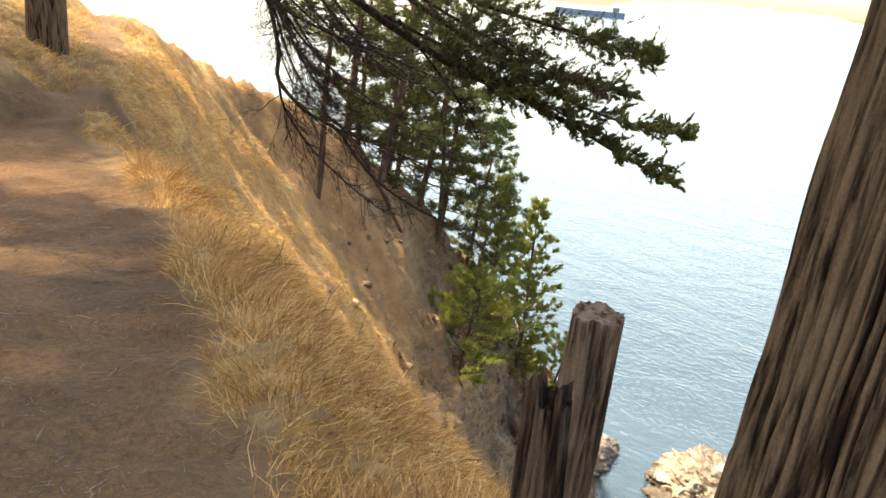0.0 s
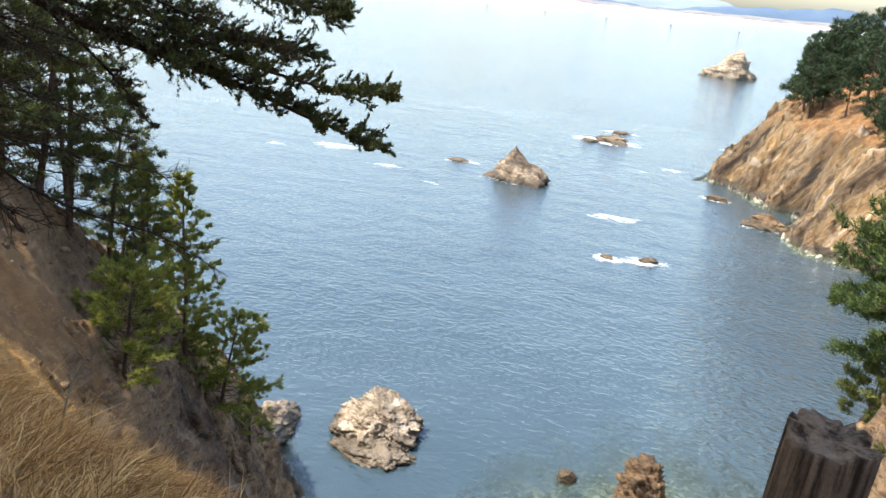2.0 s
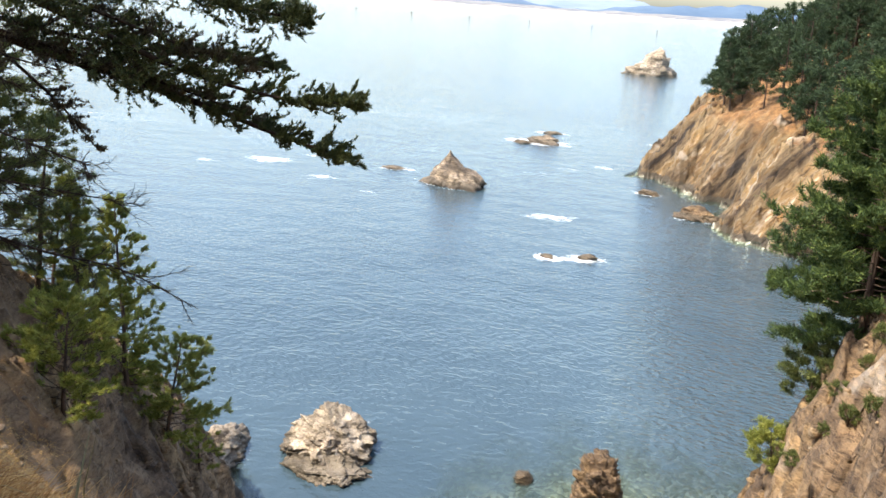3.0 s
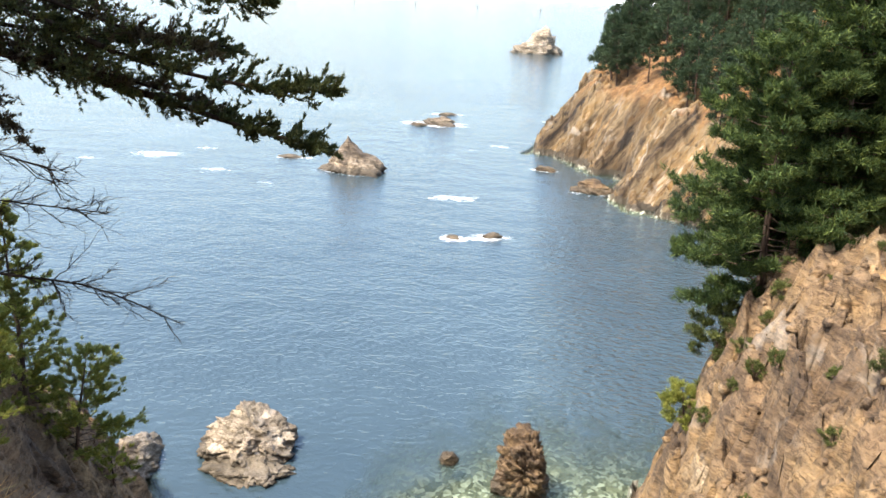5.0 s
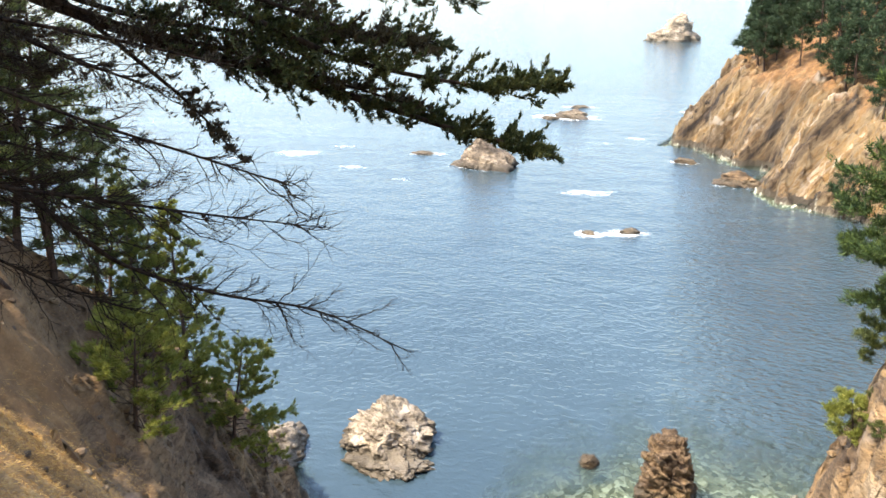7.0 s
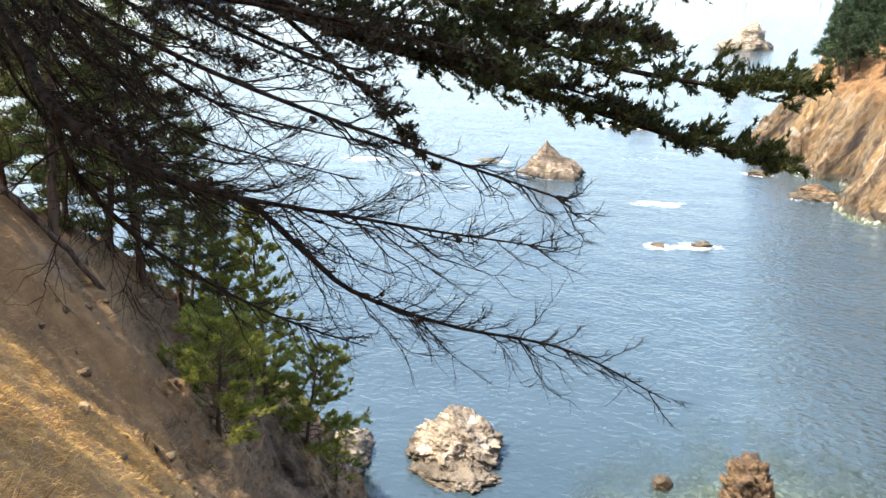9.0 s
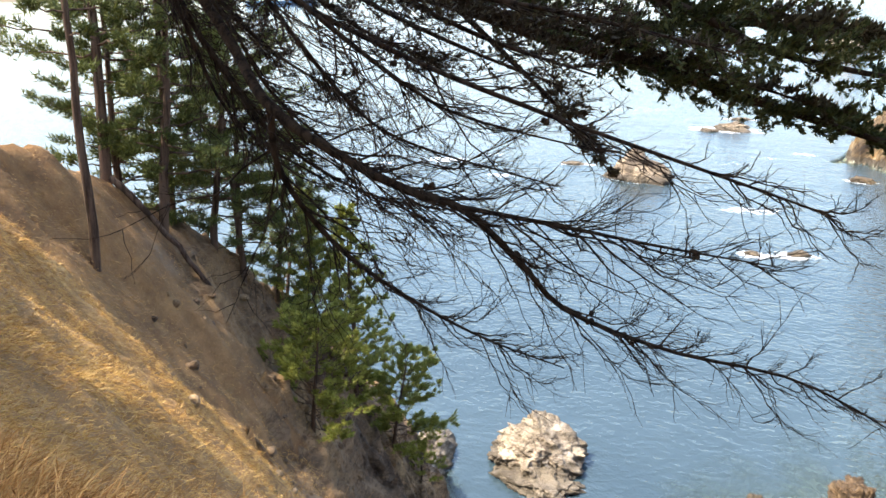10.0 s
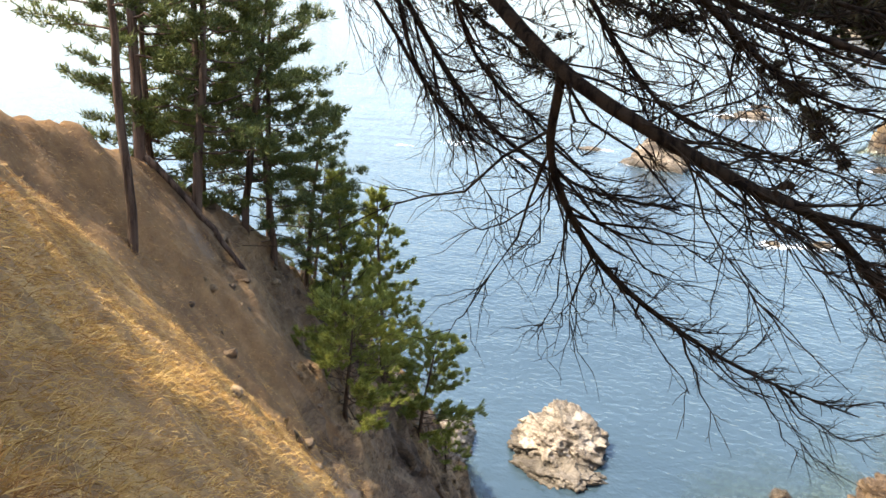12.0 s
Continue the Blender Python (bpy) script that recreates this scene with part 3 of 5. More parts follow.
# ---- sea ----
ROCKS = [  # name, x, y, half sizes, height, lean, material, label
    ("boulder", -21.0, 64.0, 4.3, 4.8, 4.4, 1, PALE_ROCK, "broad pale boulder standing in the shallow cove"),
    ("boulder", -31.2, 59.6, 2.3, 4.2, 3.5, 2, PALE_ROCK, "layered pale boulder at the foot of the headland"),
    ("boulder", -20.0, 59.9, 3.4, 2.6, 1.3, 17, PALE_ROCK, "low wet boulder at the foot of a bigger one"),
    ("rock_pillar", 5.8, 60.4, 2.75, 2.3, 6.0, 3, ROCK, "upright brown rock pillar in the shallows"),
    ("boulder", -1.2, 63.6, 0.9, 0.8, 1.1, 4, ROCK, "small brown boulder in clear shallow water"),
    ("pinnacle", -29.3, 181, 7.6, 6, 9.0, 5, DARK_ROCK, "pointed dark sea stack with a pale top"),
    ("islet", 46, 554, 20, 10, 19, 6, PALE_ROCK, "pale guano-whitened islet far out in the bay"),
    ("skerry", 4.3, 134.5, 1.5, 1.1, 1.0, 7, DARK_ROCK, "low dark skerry ringed with foam"),
    ("skerry", -2.6, 133.0, 1.3, 1.0, 0.6, 8, DARK_ROCK, "low dark skerry ringed with foam"),
    ("skerry", -10.4, 251, 4.5, 3.2, 2.6, 9, DARK_ROCK, "low brown skerry in breaking waves"),
    ("skerry", -17, 247, 2.5, 2.0, 1.0, 10, DARK_ROCK, "low brown skerry in breaking waves"),
    ("skerry", -8.5, 270, 3.0, 2.0, 0.9, 11, DARK_ROCK, "low dark skerry far out in foam"),
    ("skerry", 20.2, 192, 2.8, 1.8, 1.3, 12, ROCK, "low brown rock off the cliff foot"),
    ("skerry", -46.5, 191, 3.0, 1.6, 0.8, 13, DARK_ROCK, "low dark skerry ringed with foam"),
    ("skerry", 30.0, 172.5, 5.5, 3.0, 3.2, 14, ROCK, "brown rock shelf at the cliff foot"),
]
FOAM = [  # x, y, half sizes, strength
    (-20.4, 63.8, 6.6, 6.2, 0.85), (-31.0, 60, 3.4, 5.2, 0.95), (-18.5, 60.2, 3.2, 2.4, 0.78), (-29.5, 54.5, 2.2, 1.6, 0.75), (-29.4, 180, 12, 7, 0.72), (4.3, 134, 5.2, 3.2, 0.95), (-2.6, 133, 4.5, 3.0, 0.95),
    (-3.5, 160, 9, 3.6, 0.8), (-12, 250, 15, 7, 0.9), (-8.5, 271, 8, 4, 0.9), (-46, 191, 7, 3.2, 0.85), (-62, 173, 6, 3.4, 0.9), (-80, 186, 10, 5, 0.9), (-70, 196, 6, 3, 0.8), (20, 192, 5.5, 3.2, 0.85),
    (-93, 178, 6, 3, 0.8), (29, 172, 8, 5, 0.75), (47, 553, 22, 16, 0.6), (-46, 165, 4, 2, 0.75), (0, 212, 9, 3, 0.65), (28, 265, 6, 3, 0.8), (9, 219, 4, 3, 0.8),
]
wx = axis((-4200, -200, 200), (-200, -60, 5), (-60, 60, 0.8), (60, 200, 5), (200, 4300, 200))
wy = axis((-60, 40, 4), (40, 110, 0.7), (110, 300, 1.2), (300, 640, 8), (640, 4900, 200))
WX, WY = np.meshgrid(wx, wy, indexing="xy")
depth = land(WX, WY, False)[0]
inside = (np.abs(WX) < 160) & (WY < 380)
shallow = np.where(inside, np.clip((depth + 3.6) / 2.2, 0, 1), 0)
shallow = np.clip(shallow * (0.85 + 0.4 * fbm(WX * 0.12, WY * 0.12, 0, 3, 81)), 0, 1)
foam = np.where(inside, 0.42 * np.exp(-((depth + 0.7) / 0.8) ** 2) * np.where(WY > 90, 1.15, 0.9), 0)
for x, y, a, b, s in FOAM:
    r = np.hypot((WX - x) / a, (WY - y) / b) + 0.25 * fbm(WX * 0.25, WY * 0.4, 0, 3, 91)
    foam = np.maximum(foam, (0.72 if y < 120 else 0.77) * s * np.clip(1.5 - 1.1 * r, 0, 1))
streak = 0.44 * np.clip(1.6 * fbm(WX * 0.02 + 0.3 * fbm(WX * 0.05, WY * 0.05), WY * 0.05, 0, 4, 95) - 0.35, 0, 1)
foam = np.maximum(foam, np.where((WY > 120) & (WY < 420), streak, 0))
swell = np.where(inside, 0.06 * fbm(WX * 0.35 + WY * 0.12, WY * 0.5, 0, 3, 99), 0)
nx, ny = len(wx), len(wy)
ii, jj = np.meshgrid(np.arange(nx - 1), np.arange(ny - 1), indexing="xy")
quad = np.stack([jj * nx + ii, jj * nx + ii + 1, (jj + 1) * nx + ii + 1, (jj + 1) * nx + ii], -1).reshape(-1, 4)
water_mesh = mesh_of("water", np.stack([WX, WY, swell], -1).reshape(-1, 3), quad, WATER, True)
# wind-ruffled water under the cove's cliffs
ruffle = 1 + 2.0 * np.clip((WX - 3 - 0.1 * (WY - 60)) / 9, 0, 1) * np.clip((175 - WY) / 40, 0, 1)
for key, arr in (("shallow", shallow), ("foam", foam), ("ruffle", ruffle)):
    water_mesh.attributes.new(key, "FLOAT", "POINT").data.foreach_set("value", arr.astype(np.float32).ravel())
tagged(new("water", water_mesh), "rippled grey-blue sea with foam and clear shallows", "water", kind="structure")


def rock(name, x, y, a, b, h, seed, mat, label):
    """A boulder or stack: a broken dome with tilted layers, its foot under water."""
    bm = bmesh.new()
    bmesh.ops.create_icosphere(bm, subdivisions=6 if y < 100 else 5, radius=1.0)
    v = np.array([p.co for p in bm.verts])
    f = np.array([[p.index for p in q.verts] for q in bm.faces])
    bm.free()
    rng = np.random.default_rng(seed)
    # an angular block: the inside of many tilted planes
    planes = unit(rng.normal(size=(30, 3)) * (1, 1, 0.8))
    dist = rng.uniform(0.62, 1.0, 30)
    reach = np.minimum(np.min(dist[None] / np.maximum(v @ planes.T, 0.08), axis=1), 1.3)
    w = v * reach[:, None]
    up = np.clip(w[:, 2] / w[:, 2].max(), -0.3, 1)
    waist = 1 - (0.86 * np.clip(up, 0, 1) ** 0.85 if name == "pinnacle" else 0.12 * np.clip(up, 0, 1))
    p = np.stack([w[:, 0] * a * 1.2 * waist, w[:, 1] * b * 1.2 * waist, up * h], -1)
    if name == "rock_pillar":
        stout = np.clip(1 - np.abs(v[:, 2]) ** 5, 0, 1) ** 0.4 * (1.12 - 0.2 * v[:, 2])
        flat = unit(w[:, :2] + 1e-6) * np.minimum(1.1, np.linalg.norm(w[:, :2], axis=1) / np.sqrt(np.clip(1 - v[:, 2] ** 2, 0.05, 1)))[:, None]
        p = np.stack([flat[:, 0] * a * stout, flat[:, 1] * b * stout, np.clip(v[:, 2], -0.3, 1) * h], -1)
    if name == "islet":
        p[:, 0] *= 1 - 0.7 * np.clip(up, 0, 1)
        p[:, 0] += 0.3 * a * np.clip(up, 0, 1)
    g = 4.0 / max(a, b)
    o = seed * 7.3
    tilt = (0.45 * p[:, 0] + 0.3 * p[:, 1] + 1.0 * p[:, 2]) * g
    lean = np.stack([tilt * 1.3 + o, (p[:, 1] - 0.3 * p[:, 0]) * g * 0.55, (p[:, 0] - 0.4 * p[:, 2]) * g * 0.6], -1)
    block = cells(lean[:, 0], lean[:, 1], lean[:, 2], seed) * 0.6 + cells(lean[:, 0] * 2.3, lean[:, 1] * 2.3, lean[:, 2] * 2.3, seed + 7) * 0.4
    fine = fbm(p[:, 0] * g * 3, p[:, 1] * g * 3, p[:, 2] * g * 3, 4, seed + 9, 0.6)
    k = 1 + (0.3 if name in ("islet", "rock_pillar") else 0.2) * block + 0.04 * fine + 0.05 * vnoise(lean[:, 0] * 0.5, lean[:, 1], lean[:, 2], seed + 11)
    p = p * np.stack([k, k, 0.6 + 0.4 * k], -1)
    me = mesh_of(name, p, f, mat)
    ob = new(name, me)
    ob.location = (x, y, 0)
    return tagged(ob, label, "rock")


for row in ROCKS:
    rock(*row)


# ---- far shore ----
def far_hills(name, y, x0, x1, top, seed, mat, label, foot=-20):
    xs = np.linspace(x0, x1, 160)
    crest = top * (0.55 + 0.45 * fbm(xs * 0.0018 + seed, 0 * xs, 0, 5, seed)) * np.clip((xs - x0) / 500, 0, 1) * np.clip((x1 - xs) / 500, 0.02, 1)
    rows = []
    for k, (dy, share) in enumerate(((0, 0.0), (60, 0.35), (140, 0.7), (230, 1.0), (300, 0.9))):
        bumpy = 1 + 0.12 * fbm(xs * 0.01, 0 * xs + k, 0, 3, seed + 3)
        rows.append(np.stack([xs, 0 * xs + y + dy, foot * (share == 0) + crest * share * bumpy], -1))
    v = np.concatenate(rows)
    n = len(xs)
    i, j = np.meshgrid(np.arange(n - 1), np.arange(len(rows) - 1), indexing="xy")
    f = np.stack([j * n + i, j * n + i + 1, (j + 1) * n + i + 1, (j + 1) * n + i], -1).reshape(-1, 4)
    return tagged(new(name, mesh_of(name, v, f, mat, True)), label, "far shore", kind="structure")


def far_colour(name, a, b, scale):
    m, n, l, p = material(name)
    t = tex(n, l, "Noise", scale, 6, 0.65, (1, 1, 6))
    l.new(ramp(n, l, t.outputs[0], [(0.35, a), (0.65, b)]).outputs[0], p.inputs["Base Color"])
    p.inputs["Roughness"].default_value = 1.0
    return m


# distance haze is put into the next two colours, the farther one paler
HAZE_BLUE = far_colour("haze_blue", (0.05, 0.085, 0.14), (0.075, 0.115, 0.17), 0.004)
HAZE_PALE = far_colour("haze_pale", (0.13, 0.17, 0.22), (0.18, 0.22, 0.26), 0.003)
LOW_LAND = far_colour("low_land", (0.09, 0.1, 0.12), (0.24, 0.22, 0.19), 0.012)
SAND = far_colour("sand", (0.68, 0.66, 0.62), (0.8, 0.79, 0.77), 0.01)
far_hills("backdrop_hills_far", 4500, -4400, 4300, 120, 4, HAZE_PALE, "pale hazy hills on the far horizon")
far_hills("backdrop_hills_mid", 3900, -900, 2200, 85, 8, HAZE_BLUE, "low haze-blue hills beyond the bay")
far_hills("backdrop_plain", 3300, -1500, 2500, 26, 16, LOW_LAND, "flat grey and tan shore plain far off")
far_hills("backdrop_beach", 3050, -1700, 2500, 7, 20, SAND, "pale sand beach along the far shore", -2)


def far_ship(x, y, turn):
    """A long low hull with a stern house, far out."""
    ship = empty("ship", (x, y, 0), "long blue-grey ship far out in the bay", "ship")
    ship.rotation_euler = (0, 0, radians(turn))
    for name, l, w, z0, z1, at, taper in (("hull", 186, 26, -2, 14, 0, 0.55), ("bridge_house", 18, 20, 14, 25, 68, 1.0)):
        bm = bmesh.new()
        bmesh.ops.create_cube(bm, size=1.0)
        bmesh.ops.subdivide_edges(bm, edges=bm.edges[:], cuts=5, use_grid_fill=True)
        for v in bm.verts:
            bow = max(0.0, -v.co.x * 2 - 0.4) / 0.6
            v.co.y *= 1 - (1 - taper) * bow * 1.6 if taper < 1 else 1
            v.co = (at + v.co.x * l, v.co.y * w, z0 + (v.co.z + 0.5) * (z1 - z0) * (1 + 0.12 * bow))
        bmesh.ops.bevel(bm, geom=[e for e in bm.edges if e.calc_face_angle(0) > 0.8], offset=0.6, segments=1, affect="EDGES")
        me = bpy.data.meshes.new(name)
        bm.to_mesh(me)
        bm.free()
        me.materials.append(HAZE_BLUE)
        child(name, me, ship)


far_ship(-1195, 1790, 30)


def buoy_post(x, y):
    t = Tubes()
    t.add([(x, y, -3), (x, y, 6)], 0.7, 0.6, 6)
    t.add([(x - 3, y, 4), (x + 3, y, 4)], 0.5, 0.5, 5)
    ob = new("sea_marker", t.mesh("sea_marker", GREY_WOOD))
    tagged(ob, "dark post with a crossbar standing in the bay", "marker", "line of markers across the bay")


for k in range(9):
    buoy_post(-700 + 118 * k, 1560 - 12 * k)


# ---- trees ----
def conifer(name, place, tall, thick, reach, first, boughs, tufts, size, seed, leaf, label, group="", slim=1.0, lift=0.15, lean=(0, 0), bare=0.5, bark=BARK, per=16, fan=1.0, comb=0.0):
    """A conifer: bent tapered trunk, whorled limbs with twigs, and tufts of needles on the outer part of each limb."""
    rng = np.random.default_rng(seed)
    top = np.array([lean[0], lean[1], tall])
    steps = 12
    t = np.linspace(0, 1, steps)
    spine = np.outer(t, top) + np.stack([np.cumsum(rng.normal(0, 0.012 * tall / steps * 3, steps)), np.cumsum(rng.normal(0, 0.012 * tall / steps * 3, steps)), 0 * t], -1)
    spine[0, 2] = -0.6
    trunk = limbs = Tubes()
    trunk.add(spine, thick, thick * 0.12, 10, 0.85)
    roots, ways = [], []
    for k in range(boughs):
        f = first + (1 - first) * (k + rng.uniform(0, 0.9)) / boughs
        at = np.array([np.interp(f, t, spine[:, c]) for c in range(3)])
        g = (f - first) / (1 - first)
        ln = reach * ((1 - g) ** slim * 0.92 + 0.1) * rng.uniform(0.55, 1.15) * (0.55 + 0.45 * min(1, g * 5 + 0.35))
        a = k * 2.4 + rng.uniform(-0.5, 0.5)
        up = lift + 0.35 * g + rng.uniform(-0.15, 0.15)
        end = at + ln * np.array([math.cos(a), math.sin(a), up])
        path = bent(at, end, rng.uniform(-0.02, 0.1), 7, rng, 0.025)
        limbs.add(path, thick * 0.26 * (1 - 0.7 * g) * min(1, ln / reach + 0.35), 0.008, 4)
        outward = unit(end - at)
        for q in range(max(3, int(ln * 2.4))):
            s = rng.uniform(bare, 1)
            b = np.array([np.interp(s, np.linspace(0, 1, 7), path[:, c]) for c in range(3)])
            side = unit(np.cross(outward, (0, 0, 1))) * rng.choice((-1, 1))
            w = unit(outward * 0.7 + side * rng.uniform(0.3, 1.1) * fan + np.array([0, 0, rng.uniform(-0.1, 0.45)]))
            e = b + w * ln * 0.3 * rng.uniform(0.4, 1.1) * (1.2 - 0.5 * s)
            limbs.add(bent(b, e, 0.03, 4, rng, 0.04), 0.014, 0.004, 3)
            for c in np.linspace(0.25, 1, tufts):
                roots.append(b + (e - b) * c + rng.normal(0, size * 0.22, 3))
                ways.append(w)
        roots.append(end)
        ways.append(outward)
    roots, ways = np.repeat(np.array(roots), per, 0), np.repeat(np.array(ways), per, 0)
    roots = roots + rng.normal(0, size * (0.28 - 0.12 * comb), roots.shape)
    ways = unit(ways * (0.55 + 0.5 * comb) + rng.normal(0, 0.55 - 0.13 * comb, ways.shape) + (0, 0, 0.35))
    v, f = blades(roots, ways, size, size * 0.2, rng)
    ob = empty(name, place, label, "tree", group)
    child("trunk", trunk.mesh("trunk", bark), ob)
    child("crown", mesh_of("crown", v, f, leaf), ob)
    return ob


def stand(x, y, turn, tilt):
    """On the ground, turned, and leaning towards +x by some degrees."""
    return Matrix.Translation(on(x, y)) @ Matrix.Rotation(radians(tilt), 4, "Y") @ Matrix.Rotation(radians(turn), 4, "Z")


def on(x, y, sink=0.15):
    return (x, y, height(x, y) - sink)


PINES = "pines along the headland ridge"
first_pine = conifer("pine_tree", on(-29.6, 24.4), 17, 0.24, 4.2, 0.28, 50, 3, 0.3, 11, NEEDLE, "tall bare-stemmed pine with ragged dark crown on the ridge", PINES, 0.5, 0.1)
second_pine = conifer("pine_tree", on(-28.7, 26.4), 15, 0.22, 4.0, 0.18, 52, 3, 0.3, 12, NEEDLE, "slender pine with clumped green needles on the ridge", PINES, 0.6, 0.12, (0.6, 0.4))
third_pine = conifer("pine_tree", on(-29.4, 30.2), 14, 0.2, 4.6, 0.12, 56, 3, 0.3, 13, NEEDLE, "dense leaning pine beside the bare slope edge", PINES, 0.7, 0.05, (0.9, 0.9))
for src, x, y, turn, s in ((second_pine, -30.4, 28.2, 70, 1.02), (third_pine, -28.9, 31.7, 200, 0.9), (first_pine, -30.4, 33.4, 140, 0.85), (third_pine, -29.9, 35.6, 300, 0.78), (second_pine, -31.6, 27.0, 250, 0.95), (third_pine, -31.4, 38.6, 40, 0.66), (first_pine, -33.0, 31.0, 20, 0.9)):
    c = copy_thing(src, stand(x, y, turn, 6))
    c.scale = (s, s, s)
for ob in (first_pine, second_pine, third_pine):
    ob.rotation_euler = (0, radians(6), 0)
pole = conifer("pine_tree", on(-25.2, 19.3), 15, 0.17, 2.6, 0.5, 26, 4, 0.28, 14, NEEDLE, "thin straight pine pole with a sparse crown", PINES, 0.5, 0.1, (0.25, -0.4))
pole.rotation_euler = (0, radians(7), 0)
YOUNG = "young conifers on the headland tip"
conifer("young_conifer", on(-27.0, 39.2), 32.0 - on(-27.0, 39.2)[2], 0.17, 3.3, 0.05, 110, 5, 0.26, 21, FRESH, "young conical conifer with bright green tips on the rocks", YOUNG, 0.85, 0.22, comb=1.0, per=16, bare=0.25)
conifer("young_conifer", on(-27.6, 36.2), 10, 0.15, 2.7, 0.05, 90, 5, 0.26, 22, FRESH, "young bushy conifer growing close beside a taller one", YOUNG, 0.8, 0.25, comb=1.0, per=16, bare=0.25)
conifer("young_conifer", on(-25.4, 40.6), 7.6, 0.14, 3.9, 0.08, 74, 5, 0.26, 23, FRESH, "broad wind-shaped conifer overhanging the water", YOUNG, 0.5, 0.16, (1.3, 0.6), comb=1.0, per=16, bare=0.35)
conifer("conifer_bush", on(-23.3, 28.4), 5.6, 0.12, 3.9, 0.04, 64, 5, 0.24, 24, FRESH, "spreading green conifer bush on the slope", YOUNG, 0.45, 0.28, (0.8, 0.2), comb=1.0, per=16, bare=0.3)
conifer("conifer_bush", on(-26.2, 32.6), 3.6, 0.09, 2.3, 0.04, 36, 4, 0.22, 25, FRESH, "small green conifer bush among rocks", YOUNG, 0.5, 0.3, comb=1.0, per=14)
conifer("conifer_bush", on(-24.6, 43.6), 2.8, 0.08, 1.9, 0.05, 28, 4, 0.22, 26, FRESH, "small green bush on the rocky tip", YOUNG, 0.5, 0.3, comb=1.0, per=14)

COVE = "pines above the cove"
big_pine = conifer("pine_tree", on(23.6, 58.6), 21, 0.34, 7.2, 0.03, 110, 5, 0.5, 31, SHOOTS, "large full pine with light green shoots on the cliff edge", COVE, 0.42, 0.12, per=16, bare=0.3)
wide_pine = conifer("pine_tree", on(28.5, 59.0), 23, 0.36, 7.2, 0.05, 110, 5, 0.5, 32, SHOOTS, "large dark pine with layered boughs above the cove", COVE, 0.4, 0.08, per=16, bare=0.3)
for src, x, y, turn, s in ((big_pine, 33.5, 57.5, 120, 1.0), (wide_pine, 26.0, 64.0, 200, 0.85), (big_pine, 31.5, 65.0, 250, 1.05), (wide_pine, 38.0, 61.0, 80, 1.1), (wide_pine, 36.0, 70.0, 310, 1.1), (big_pine, 43.5, 67.0, 30, 1.1), (wide_pine, 47.0, 60.0, 160, 1.15)):
    c = copy_thing(src, stand(x, y, turn, -4))
    c.scale = (s, s, s)
for ob in (big_pine, wide_pine):
    ob.rotation_euler = (0, radians(-4), 0)
conifer("pine_bush", on(18.2, 55.0), 3.4, 0.1, 2.6, 0.05, 36, 4, 0.32, 33, FRESH, "low bright pine bush on the cliff edge", COVE, 0.5, 0.25, (-0.6, 0.4), per=16)
conifer("pine_bush", on(20.4, 57.2), 5.0, 0.1, 2.8, 0.05, 40, 4, 0.34, 34, NEEDLE, "dark pine bush below the big pines", COVE, 0.5, 0.2, per=16)
conifer("pine_bush", on(22.5, 37.5), 1.7, 0.06, 1.3, 0.05, 22, 3, 0.22, 35, CYPRESS, "low green bush on the rocky slope", COVE, 0.5, 0.3, per=14)
shrub = conifer("shrub", on(19.5, 47.0), 0.9, 0.04, 0.9, 0.05, 16, 3, 0.2, 36, NEEDLE, "low green shrub rooted in the rocky slope", "shrubs on the rocky slope", 0.4, 0.4, per=12)
srng = np.random.default_rng(61)
for k in range(26):
    x, y, size = srng.uniform(17, 30), srng.uniform(34, 57), srng.uniform(0.5, 1.3)
    c = copy_thing(shrub, stand(x, y, srng.uniform(0, 360), 0))
    c.scale = (size, size, size * 0.9)

WOOD = "wooded hill across the cove"
far_a = conifer("hill_pine", on(45, 150), 12, 0.22, 3.6, 0.3, 34, 3, 0.62, 41, FOREST, "dark green pine on the hill across the cove", WOOD, 0.45, 0.1, per=8)
far_b = conifer("hill_pine", on(52, 160), 14, 0.24, 4.0, 0.15, 40, 3, 0.66, 42, FOREST, "dark green pine on the hill across the cove", WOOD, 0.6, 0.12, per=8)
rng = np.random.default_rng(5)
placed = [(45, 150), (52, 160)]
tries = 0
while len(placed) < 270 and tries < 14000:
    tries += 1
    x, y = rng.uniform(34, 125), rng.uniform(100, 300)
    d, _, s = along(np.array([x]), np.array([y]), COAST)
    inland = float(-s[0] * d[0])
    bare_strip = abs((x - 47) * 0.95 + (y - 178) * 0.25) < 4.5 and 165 < y < 205
    if inland < 13.5 or inland > 78 or bare_strip or min(math.hypot(x - a, y - b) for a, b in placed) < 3.3:
        continue
    placed.append((x, y))
    k = rng.uniform(0.85, 1.5)
    c = copy_thing(far_a if rng.random() < 0.5 else far_b, stand(x, y, rng.uniform(0, 360), -4))
    c.scale = (k, k, k * rng.uniform(0.9, 1.1))


# ---- the great cypress whose limbs hang over the path ----
def line(pts, steps):
    """A smooth path through the given places."""
    pts = np.asarray(pts, float)
    n = len(pts)
    ext = np.vstack([2 * pts[0] - pts[1], pts, 2 * pts[-1] - pts[-2]])
    out = []
    for u in np.linspace(0, n - 1 - 1e-6, steps):
        i, t = int(u), u - int(u)
        a, b, c, d = ext[i], ext[i + 1], ext[i + 2], ext[i + 3]
        out.append(0.5 * (2 * b + (c - a) * t + (2 * a - 5 * b + 4 * c - d) * t * t + (3 * b - a - 3 * c + d) * t ** 3))
    return np.array(out)


